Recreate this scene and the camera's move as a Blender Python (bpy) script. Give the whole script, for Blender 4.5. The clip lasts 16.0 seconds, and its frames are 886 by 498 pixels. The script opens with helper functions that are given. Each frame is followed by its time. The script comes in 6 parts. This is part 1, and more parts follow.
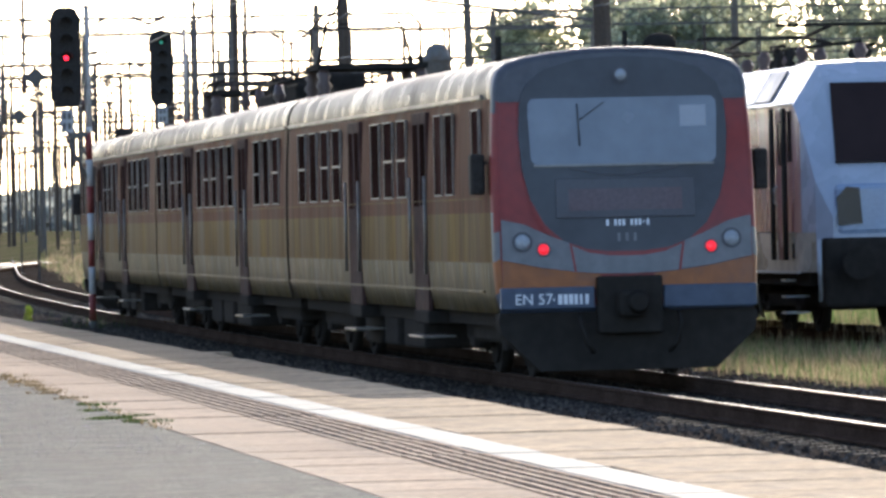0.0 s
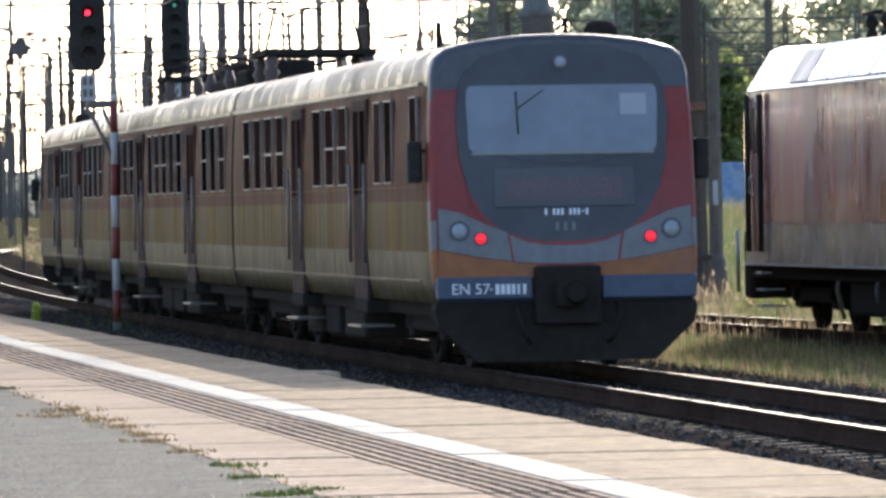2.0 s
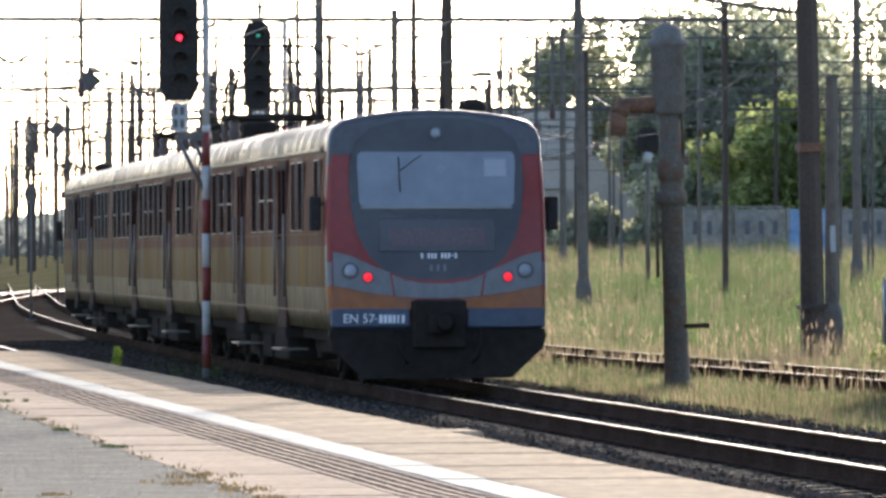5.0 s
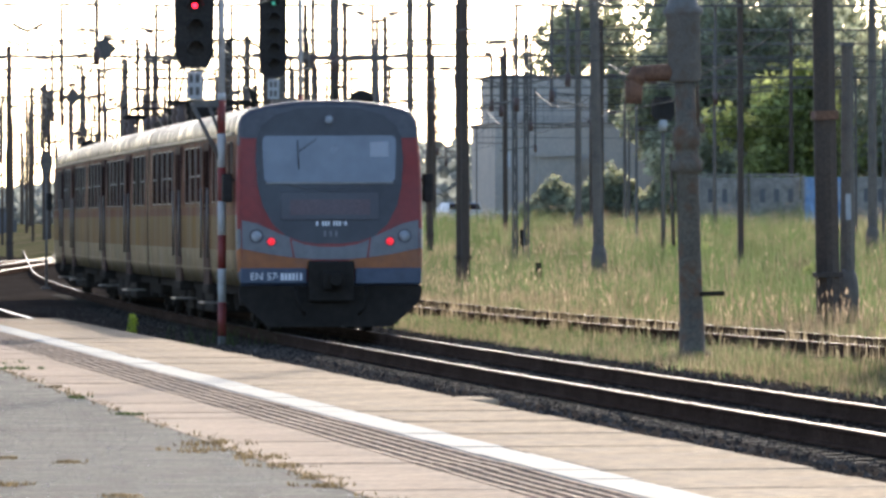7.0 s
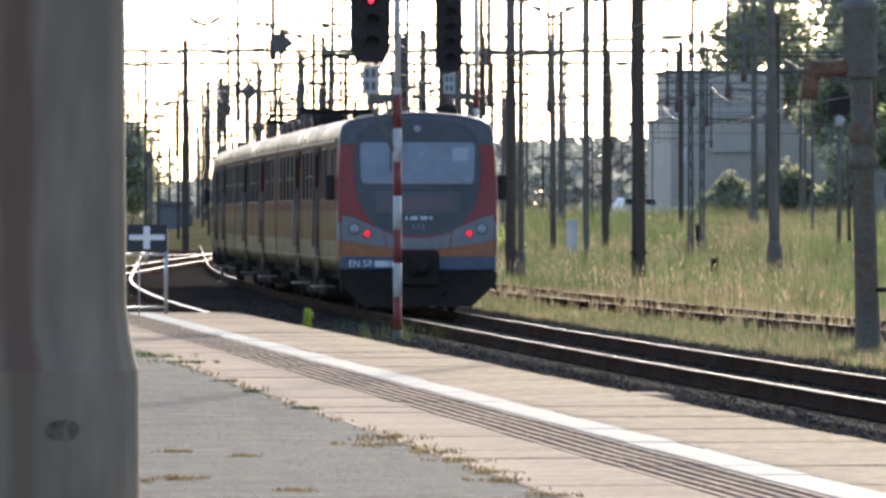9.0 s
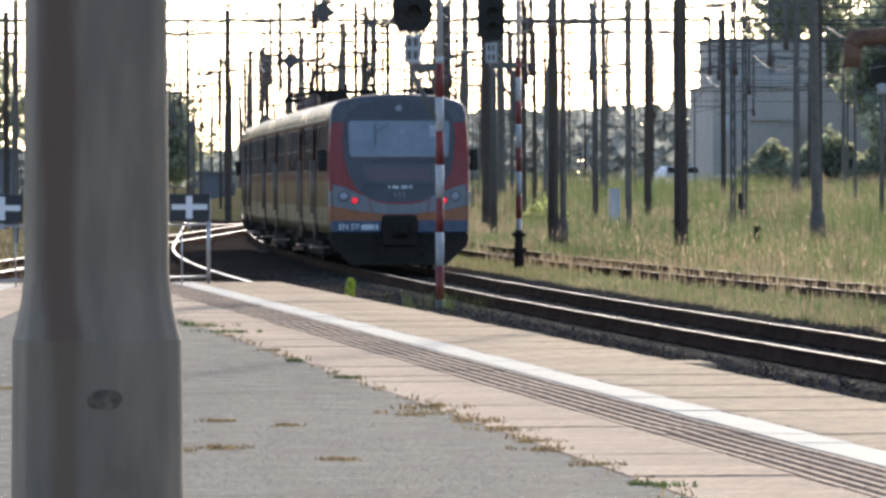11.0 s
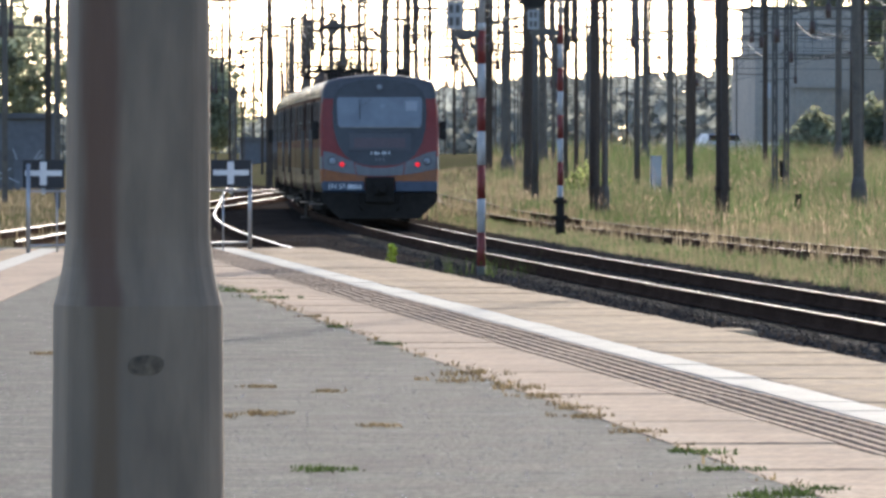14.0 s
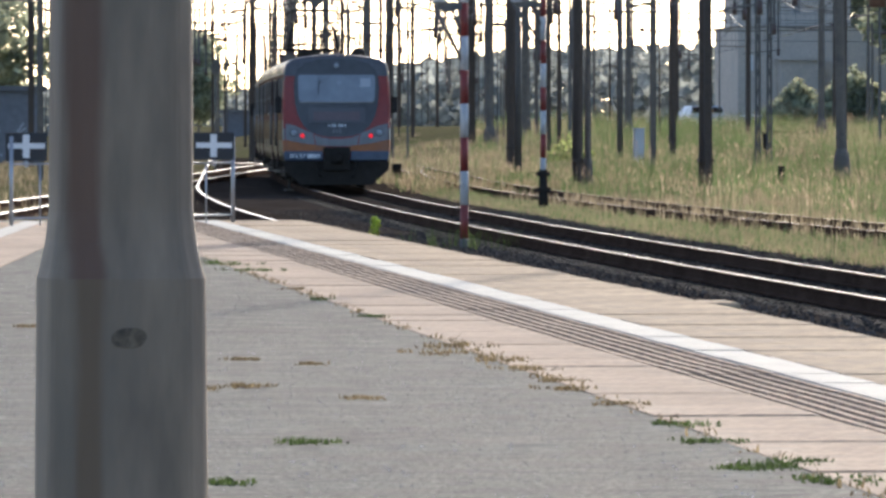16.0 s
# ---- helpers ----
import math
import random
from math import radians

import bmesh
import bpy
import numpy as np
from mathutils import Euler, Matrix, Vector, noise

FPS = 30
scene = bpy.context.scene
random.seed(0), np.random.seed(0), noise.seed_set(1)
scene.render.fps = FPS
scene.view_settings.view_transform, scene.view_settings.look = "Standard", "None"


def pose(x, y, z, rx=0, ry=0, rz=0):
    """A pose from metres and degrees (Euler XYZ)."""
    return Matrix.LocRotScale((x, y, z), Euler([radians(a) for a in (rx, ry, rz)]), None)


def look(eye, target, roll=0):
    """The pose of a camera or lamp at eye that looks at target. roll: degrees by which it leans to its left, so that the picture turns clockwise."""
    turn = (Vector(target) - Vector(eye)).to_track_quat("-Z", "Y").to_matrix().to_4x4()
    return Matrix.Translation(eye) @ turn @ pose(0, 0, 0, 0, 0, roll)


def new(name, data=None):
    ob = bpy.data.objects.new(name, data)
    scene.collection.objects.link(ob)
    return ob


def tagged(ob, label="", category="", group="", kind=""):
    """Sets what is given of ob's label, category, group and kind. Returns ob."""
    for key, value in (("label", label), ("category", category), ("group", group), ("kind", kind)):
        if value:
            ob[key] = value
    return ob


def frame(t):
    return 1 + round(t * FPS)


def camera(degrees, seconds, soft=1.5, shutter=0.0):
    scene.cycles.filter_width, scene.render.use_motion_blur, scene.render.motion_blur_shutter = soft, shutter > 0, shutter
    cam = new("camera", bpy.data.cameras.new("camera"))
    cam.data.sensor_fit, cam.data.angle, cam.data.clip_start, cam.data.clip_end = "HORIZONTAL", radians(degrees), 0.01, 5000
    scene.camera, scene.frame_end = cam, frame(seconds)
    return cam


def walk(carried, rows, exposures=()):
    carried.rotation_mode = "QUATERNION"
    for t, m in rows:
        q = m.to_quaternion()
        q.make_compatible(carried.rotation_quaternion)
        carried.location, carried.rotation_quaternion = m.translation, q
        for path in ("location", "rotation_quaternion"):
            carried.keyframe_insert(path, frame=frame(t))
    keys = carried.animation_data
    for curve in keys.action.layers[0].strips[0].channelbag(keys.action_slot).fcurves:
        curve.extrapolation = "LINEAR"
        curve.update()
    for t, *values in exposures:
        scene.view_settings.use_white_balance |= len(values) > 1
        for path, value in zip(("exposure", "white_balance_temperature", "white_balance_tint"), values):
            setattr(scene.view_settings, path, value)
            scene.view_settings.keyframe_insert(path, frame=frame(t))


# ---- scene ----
F_DEG = 7.80      # a long lens: about 7.8 degrees across


def eye(x, y, z, yaw, pitch, roll):
    """A camera's pose: yaw to the right of the platform's line, pitch up, roll."""
    return pose(x, y, z, 90 + pitch, 0, -yaw) @ pose(0, 0, 0, 0, 0, roll)


ROWS = [
    (0, -0.226, -26.18, 1.679, 7.645, -0.253, -1.275),
    (0.5, -0.18, -26.95, 1.677, 7.085, 0.026, -1.951),
    (1, -0.22, -28.4, 1.666, 7.11, -0.165, -1.286),
    (1.5, -0.156, -23.22, 1.67, 6.899, -0.608, -0.778),
    (2, 0.03, -7.1, 1.67, 8.09, -0.359, -0.92),
    (2.5, 0.02, 0, 1.69, 8.18, -0.035, -0.95),
    (3, 0.02, 0, 1.68, 7.85, 0.21, -1.15),
    (5.3, 0, 0, 1.65, 7.673, -0.021, -0.163),
    (5.5, 0, 0, 1.65, 7.714, -0.068, -0.249),
    (6, 0, 0, 1.65, 7.653, -0.176, -0.082),
    (6.5, 0, 0, 1.65, 7.707, -0.225, 0.143),
    (7, 0, 0, 1.65, 7.537, -0.248, -0.176),
    (7.5, 0, 0, 1.65, 6.943, -0.24, -0.129),
    (8, 0, 0, 1.65, 6.036, -0.191, -0.031),
    (8.2, 0, 0, 1.65, 6.012, -0.199, -0),
    (10.3, 0, 0, 1.65, 5.855, -0.491, -0.162),
    (10.5, 0, 0, 1.65, 5.783, -0.514, -0.149),
    (11, 0, 0, 1.65, 5.615, -0.563, -0.155),
    (11.5, 0, 0, 1.65, 5.5, -0.617, -0.34),
    (12, 0, 0, 1.65, 5.528, -0.684, -0.371),
    (12.5, 0, 0, 1.65, 5.437, -0.735, -0.021),
    (13, 0, 0, 1.65, 5.363, -0.8, 0.055),
    (13.5, 0, 0, 1.65, 5.298, -0.825, -0.101),
    (14, 0, 0, 1.65, 5.251, -0.858, 0.048),
    (14.5, 0, 0, 1.65, 5.219, -0.897, 0.056),
    (15, 0, 0, 1.65, 5.207, -0.96, 0.18),
    (15.5, 0, 0, 1.65, 5.291, -1.045, 0.206),
    (16, 0, 0, 1.65, 5.4, -1.101, 0),
]
cam = camera(F_DEG, 16.0, soft=3.0)
walk(cam, [(t, eye(*p)) for t, *p in ROWS], exposures=[(0, 1.32, 6250, 11), (1.8, 1.32, 6250, 11), (3.0, 1.42, 6300, 11), (8.0, 1.25, 6300, 11), (11.0, 1.15, 6250, 11), (16, 1.1, 6150, 11)])

# ---- light ----
SUN_AZ, SUN_EL = 16.8, 19.5     # degrees right of the platform's line, degrees up
world = bpy.data.worlds.new("sky")
scene.world = world
world.use_nodes = True
wn, wl = world.node_tree.nodes, world.node_tree.links
sky = wn.new("ShaderNodeTexSky")
sky.sky_type, sky.sun_disc = "NISHITA", False
sky.sun_elevation, sky.sun_rotation = radians(SUN_EL), radians(SUN_AZ)
sky.air_density, sky.dust_density, sky.ozone_density = 0.6, 1.2, 1.0
wl.new(sky.outputs[0], wn["Background"].inputs[0])
wn["Background"].inputs[1].default_value = 0.15
sun = new("sun", bpy.data.lights.new("sun", "SUN"))
sun.data.energy, sun.data.angle, sun.data.color = 2.0, radians(0.5), (1.0, 0.87, 0.7)
sun_dir = Vector((math.sin(radians(SUN_AZ)) * math.cos(radians(SUN_EL)), math.cos(radians(SUN_AZ)) * math.cos(radians(SUN_EL)), math.sin(radians(SUN_EL))))
sun.matrix_basis = look(sun_dir * 100, (0, 0, 0))


# ---- materials ----
def mat(name, colour, rough=0.7, metal=0.0, vary=0.25, grain=30.0, stain=1.2, bump=0.15, dirt=None, dirt_amount=0.0, emit=0.0, island=0.0, spec=0.5, stretch=(1, 1, 1), coat=0.0):
    m = bpy.data.materials.new(name)
    m.use_nodes = True
    n, l = m.node_tree.nodes, m.node_tree.links
    b = n["Principled BSDF"]
    b.inputs["Metallic"].default_value = metal
    b.inputs["Specular IOR Level"].default_value = spec
    b.inputs["Coat Weight"].default_value = coat
    tc = n.new("ShaderNodeTexCoord")
    mp = n.new("ShaderNodeMapping")
    mp.inputs["Scale"].default_value = stretch
    l.new(tc.outputs["Object"], mp.inputs[0])

    def noise_at(scale, detail=4.0):
        t = n.new("ShaderNodeTexNoise")
        t.inputs["Scale"].default_value, t.inputs["Detail"].default_value = scale, detail
        l.new(mp.outputs[0], t.inputs["Vector"])
        return t
    fine, broad = noise_at(grain), noise_at(stain)

    def scaled(sock, lo, hi):
        r = n.new("ShaderNodeMapRange")
        r.inputs["From Min"].default_value, r.inputs["From Max"].default_value = 0.3, 0.7
        r.inputs["To Min"].default_value, r.inputs["To Max"].default_value = lo, hi
        l.new(sock, r.inputs[0])
        return r.outputs[0]

    def times(a, c):
        x = n.new("ShaderNodeMath")
        x.operation = "MULTIPLY"
        l.new(a, x.inputs[0])
        l.new(c, x.inputs[1])
        return x.outputs[0]
    f = times(scaled(fine.outputs[0], 1 - vary, 1 + vary), scaled(broad.outputs[0], 1 - vary * 0.8, 1 + vary * 0.8))
    if island:
        if island < 0:
            g = n.new("ShaderNodeObjectInfo").outputs["Random"]
        else:
            g = n.new("ShaderNodeNewGeometry").outputs["Random Per Island"]
        r = n.new("ShaderNodeMapRange")
        r.inputs["To Min"].default_value, r.inputs["To Max"].default_value = 1 - abs(island), 1 + abs(island)
        l.new(g, r.inputs[0])
        f = times(f, r.outputs[0])
    col = n.new("ShaderNodeVectorMath")
    col.operation = "SCALE"
    col.inputs[0].default_value = colour[:3]
    l.new(f, col.inputs["Scale"])
    out = col.outputs[0]
    if dirt:
        mx = n.new("ShaderNodeMix")
        mx.data_type = "RGBA"
        d = noise_at(stain * 2.7, 6.0)
        r = n.new("ShaderNodeMapRange")
        r.inputs["From Min"].default_value, r.inputs["From Max"].default_value = 0.62 - dirt_amount * 0.35, 0.78 - dirt_amount * 0.2
        l.new(d.outputs[0], r.inputs[0])
        l.new(r.outputs[0], mx.inputs[0])
        l.new(out, mx.inputs[6])
        mx.inputs[7].default_value = (*dirt[:3], 1)
        out = mx.outputs[2]
    l.new(out, b.inputs["Base Color"])
    l.new(scaled(broad.outputs[0], max(rough - 0.12, 0.02), min(rough + 0.12, 1.0)), b.inputs["Roughness"])
    if bump:
        bp = n.new("ShaderNodeBump")
        bp.inputs["Strength"].default_value, bp.inputs["Distance"].default_value = bump, 0.02
        l.new(fine.outputs[0], bp.inputs["Height"])
        l.new(bp.outputs[0], b.inputs["Normal"])
    if emit:
        b.inputs["Emission Color"].default_value = (*colour[:3], 1)
        b.inputs["Emission Strength"].default_value = emit
    return m


M = {}
M["asphalt"] = mat("asphalt", (0.16, 0.158, 0.13), 0.9, vary=0.55, grain=20, stain=1.6, bump=0.8, dirt=(0.085, 0.08, 0.074), dirt_amount=0.42, spec=0.05)
M["slab"] = mat("slab_concrete", (0.4, 0.292, 0.2), 0.9, spec=0.08, vary=0.26, grain=14, stain=1.6, bump=0.2, dirt=(0.24, 0.19, 0.155), dirt_amount=0.3, island=-0.10)
M["edge_slab"] = mat("edge_slab_concrete", (0.4, 0.292, 0.18), 0.9, spec=0.08, vary=0.26, grain=14, stain=1.6, bump=0.2, dirt=(0.22, 0.165, 0.12), dirt_amount=0.35, island=-0.08)
M["joint"] = mat("dark_joint_sand", (0.05, 0.04, 0.035), 0.95, vary=0.3, grain=80)
M["white_line"] = mat("white_line_paint", (0.5, 0.475, 0.395), 0.8, spec=0.1, vary=0.14, grain=40, stain=2.0, bump=0.1, dirt=(0.5, 0.48, 0.44), dirt_amount=0.12)
M["ballast"] = mat("oily_ballast", (0.055, 0.045, 0.036), 0.95, spec=0.0, vary=0.5, grain=22, stain=0.8, bump=0.9)
M["stone"] = mat("ballast_stone", (0.07, 0.058, 0.046), 0.9, spec=0.15, vary=0.3, grain=12, island=0.8)
M["soil"] = mat("dry_grassy_soil", (0.17, 0.14, 0.08), 0.95, spec=0.0, vary=0.35, grain=6, stain=0.12, bump=0.5, dirt=(0.1, 0.12, 0.04), dirt_amount=0.5)
M["rail"] = mat("rail_side_rust", (0.07, 0.045, 0.032), 0.95, spec=0.0, vary=0.3, grain=30)
M["railhead"] = mat("polished_rail_head", (0.26, 0.25, 0.235), 0.36, metal=1.0, vary=0.15, grain=20, bump=0.02)
M["railhead_dull"] = mat("dull_rail_head", (0.3, 0.27, 0.24), 0.5, metal=0.6, vary=0.2, grain=12, bump=0.02)
M["sleeper"] = mat("concrete_sleeper", (0.042, 0.036, 0.03), 0.95, spec=0.05, vary=0.3, grain=25, stain=3, island=-0.3)
M["concrete"] = mat("mast_concrete", (0.16, 0.135, 0.105), 0.85, vary=0.22, grain=25, stain=1.5, dirt=(0.11, 0.095, 0.08), dirt_amount=0.4)
M["tar"] = mat("tarred_mast", (0.075, 0.052, 0.035), 0.8, vary=0.3, grain=20, stain=1.2)
M["steel"] = mat("grey_gantry_steel", (0.13, 0.118, 0.102), 0.65, metal=0.1, vary=0.2, grain=15)
M["wire"] = mat("copper_wire", (0.06, 0.055, 0.05), 0.6, metal=0.3, vary=0.1, bump=0)
M["black"] = mat("signal_black", (0.042, 0.037, 0.032), 0.8, spec=0.15, vary=0.25, grain=20)
M["red_paint"] = mat("mast_red", (0.23, 0.035, 0.028), 0.55, vary=0.2, dirt=(0.13, 0.045, 0.035), dirt_amount=0.3)
M["white_paint"] = mat("mast_white", (0.5, 0.49, 0.46), 0.55, vary=0.12, dirt=(0.32, 0.29, 0.25), dirt_amount=0.3)
M["galv"] = mat("galvanised_steel", (0.42, 0.43, 0.44), 0.45, metal=0.6, vary=0.12)
M["lamp_red"] = mat("lit_red_lens", (1.0, 0.01, 0.03), 0.3, vary=0.0, bump=0, emit=3.5)
M["lamp_green"] = mat("dim_green_lens", (0.05, 0.4, 0.27), 0.3, vary=0.0, bump=0, emit=0.3)
M["lens_dark"] = mat("dark_lens", (0.03, 0.03, 0.035), 0.15, vary=0.1, bump=0)
M["crane"] = mat("water_crane_iron", (0.14, 0.118, 0.085), 0.85, vary=0.3, grain=20, stain=1.8, dirt=(0.16, 0.085, 0.045), dirt_amount=0.4)
M["crane_rust"] = mat("rusty_spout", (0.18, 0.09, 0.05), 0.85, vary=0.3, grain=20, stain=3)
M["crane_cap"] = mat("crane_tank_grey", (0.185, 0.172, 0.15), 0.85, vary=0.2, bump=0.05, stain=2, dirt=(0.15, 0.12, 0.09), dirt_amount=0.4)
# train
M["t_red"] = mat("train_red", (0.25, 0.024, 0.017), 0.5, vary=0.12, grain=8, stain=1.0, bump=0.02, coat=0.05)
# red and orange sides: grime, plus streaky reflections drawn as upright colour streaks
M["t_maroon"] = mat("train_side_red_grime_sheen", (0.104, 0.045, 0.026), 0.5, spec=0.009, vary=0.4, grain=7, stain=1.1, bump=0.08, stretch=(1, 1, 0.12), dirt=(0.1, 0.036, 0.022), dirt_amount=0.5)
M["t_gold"] = mat("train_side_orange_grime_sheen", (0.128, 0.078, 0.023), 0.48, spec=0.012, vary=0.45, grain=7, stain=1.1, bump=0.1, stretch=(1, 1, 0.12), dirt=(0.108, 0.06, 0.026), dirt_amount=0.55)
M["t_silver"] = mat("train_side_grey_grimy", (0.118, 0.09, 0.045), 0.42, spec=0.035, vary=0.55, grain=9, stain=2.2, bump=0.15, dirt=(0.27, 0.25, 0.2), dirt_amount=0.12, stretch=(1, 1, 0.25))
M["t_roof"] = mat("silver_roof", (0.068, 0.065, 0.048), 0.31, metal=0.0, spec=0.007, vary=0.45, grain=7, stain=1.2, bump=0.12, dirt=(0.05, 0.047, 0.036), dirt_amount=0.5)
M["t_cap"] = mat("train_cab_roof_bluegrey", (0.072, 0.072, 0.08), 0.42, vary=0.18, grain=8)
M["t_mask"] = mat("train_dark_mask", (0.038, 0.037, 0.04), 0.42, vary=0.2, grain=6, bump=0.01, coat=0.1)
M["t_rim"] = mat("train_mask_rim", (0.07, 0.065, 0.07), 0.4, vary=0.1)
M["t_grey"] = mat("train_light_grey", (0.17, 0.164, 0.16), 0.45, vary=0.15, grain=8)
M["t_orange"] = mat("train_orange", (0.31, 0.098, 0.02), 0.5, vary=0.14, grain=8, dirt=(0.22, 0.085, 0.035), dirt_amount=0.3)
M["t_blue"] = mat("train_plate_blue", (0.062, 0.08, 0.115), 0.5, vary=0.15, grain=10)
M["t_under"] = mat("underframe_black", (0.036, 0.031, 0.026), 0.95, spec=0.02, vary=0.15, grain=8)
# pale blue-grey base colour stands in for sky mirrored in the windscreen
M["t_screen"] = mat("windscreen_sky_tint", (0.15, 0.168, 0.19), 0.2, vary=0.12, grain=3, bump=0, coat=0.4)
M["t_glass"] = mat("tinted_window_glass", (0.035, 0.022, 0.02), 0.12, vary=0.1, grain=2, bump=0, spec=0.12)
M["t_pane"] = mat("carriage_window_glass", (0.035, 0.018, 0.014), 0.5, vary=0.3, grain=2, bump=0, spec=0.0, island=-0.8)
M["paper"] = mat("paper", (0.4, 0.42, 0.45), 0.7, vary=0.05, bump=0)
M["t_frame"] = mat("window_aluminium", (0.2, 0.18, 0.155), 0.4, metal=0.5, vary=0.2)
M["t_door"] = mat("door_brown_grimy", (0.07, 0.042, 0.036), 0.65, spec=0.01, vary=0.25, grain=6, dirt=(0.05, 0.036, 0.032), dirt_amount=0.4)
M["t_letter"] = mat("white_lettering", (0.8, 0.8, 0.8), 0.5, vary=0.03, bump=0)
M["t_led"] = mat("display_redbrown", (0.1, 0.062, 0.064), 0.35, vary=0.2, grain=25, bump=0)
M["chrome"] = mat("clear_lamp_glass", (0.34, 0.36, 0.37), 0.2, vary=0.15, grain=30, bump=0.2)
M["tail_red"] = mat("tail_lamp_lit", (1.0, 0.025, 0.04), 0.3, vary=0, bump=0, emit=0.3)
M["insul"] = mat("insulator_brown", (0.1, 0.06, 0.046), 0.5, vary=0.2)
# locomotive
# the red's pale patches are washed-out reflections put into the colour
M["l_red"] = mat("loco_red_glossy", (0.42, 0.165, 0.14), 0.25, spec=0.5, vary=0.2, grain=2.5, stain=0.5, bump=0.04, coat=0.5, dirt=(0.48, 0.37, 0.33), dirt_amount=0.5, stretch=(1, 1, 0.35))
M["l_white"] = mat("loco_white_glossy", (0.42, 0.46, 0.52), 0.25, vary=0.06, grain=4, bump=0.02, coat=0.5)
M["l_beige"] = mat("loco_lower_beige", (0.42, 0.375, 0.3), 0.28, spec=0.5, vary=0.25, grain=4, stain=0.8, bump=0.04, coat=0.3, dirt=(0.3, 0.25, 0.2), dirt_amount=0.3)
M["l_blue"] = mat("loco_front_blue", (0.3, 0.38, 0.5), 0.25, vary=0.06, bump=0.02, coat=0.5)
# growth, buildings
M["grit"] = mat("pale_grit", (0.6, 0.58, 0.55), 0.2, vary=0.3, island=0.4, coat=0.8, bump=0)
M["yellow_plant"] = mat("yellow_flower", (0.55, 0.6, 0.06), 0.7, vary=0.2, bump=0, island=0.3)
M["bark"] = mat("bark", (0.1, 0.08, 0.06), 0.9, vary=0.3, grain=12)
M["render_wall"] = mat("grey_render", (0.6, 0.53, 0.44), 0.9, vary=0.1, grain=4, stain=0.25, dirt=(0.5, 0.45, 0.38), dirt_amount=0.35)
M["wall_old"] = mat("old_concrete_wall", (0.3, 0.265, 0.215), 0.9, vary=0.25, grain=3, stain=0.4, dirt=(0.2, 0.18, 0.15), dirt_amount=0.4)
M["wall_blue"] = mat("blue_painted_wall", (0.2, 0.32, 0.48), 0.7, vary=0.2, grain=3, stain=0.6, dirt=(0.4, 0.45, 0.5), dirt_amount=0.4)
M["shed_blue"] = mat("shed_bluegrey", (0.17, 0.17, 0.175), 0.8, vary=0.15, grain=3, stain=0.4)
M["dark_roof"] = mat("tar_roof", (0.14, 0.135, 0.13), 0.9)
M["sign_black"] = mat("sign_black", (0.018, 0.018, 0.02), 0.5, vary=0.15)
M["scar"] = mat("old_rust_scar", (0.15, 0.11, 0.07), 0.85, vary=0.5, grain=70, stain=30)
M["car_pale"] = mat("pale_car_paint", (0.6, 0.61, 0.62), 0.25, vary=0.04, grain=3, bump=0, coat=0.6)
# far building's panes paled towards the wall, haze put into the colour
M["dusty_glass"] = mat("hazed_window_glass", (0.3, 0.29, 0.27), 0.7, spec=0.1, vary=0.3, grain=2, bump=0)
M["board_white"] = mat("weathered_board_white", (0.42, 0.42, 0.4), 0.6, vary=0.12, grain=12)
M["sign_white"] = mat("sign_white", (0.75, 0.75, 0.73), 0.5, vary=0.05)
M["pillar"] = mat("lamp_mast_paint", (0.262, 0.188, 0.122), 0.7, vary=0.25, grain=18, stain=2.5, bump=0.16, dirt=(0.175, 0.132, 0.09), dirt_amount=0.45, stretch=(1, 1, 0.25))


def leaf_mat(name, colour):
    m = mat(name, colour, 0.75, vary=0.25, grain=1.5, stain=0.25, bump=0, island=0.4)
    n, l = m.node_tree.nodes, m.node_tree.links
    b = n["Principled BSDF"]
    tr = n.new("ShaderNodeBsdfTranslucent")
    l.new(b.inputs["Base Color"].links[0].from_socket, tr.inputs[0])
    mx = n.new("ShaderNodeMixShader")
    mx.inputs[0].default_value = 0.72
    l.new(b.outputs[0], mx.inputs[1])
    l.new(tr.outputs[0], mx.inputs[2])
    l.new(mx.outputs[0], n["Material Output"].inputs[0])
    return m


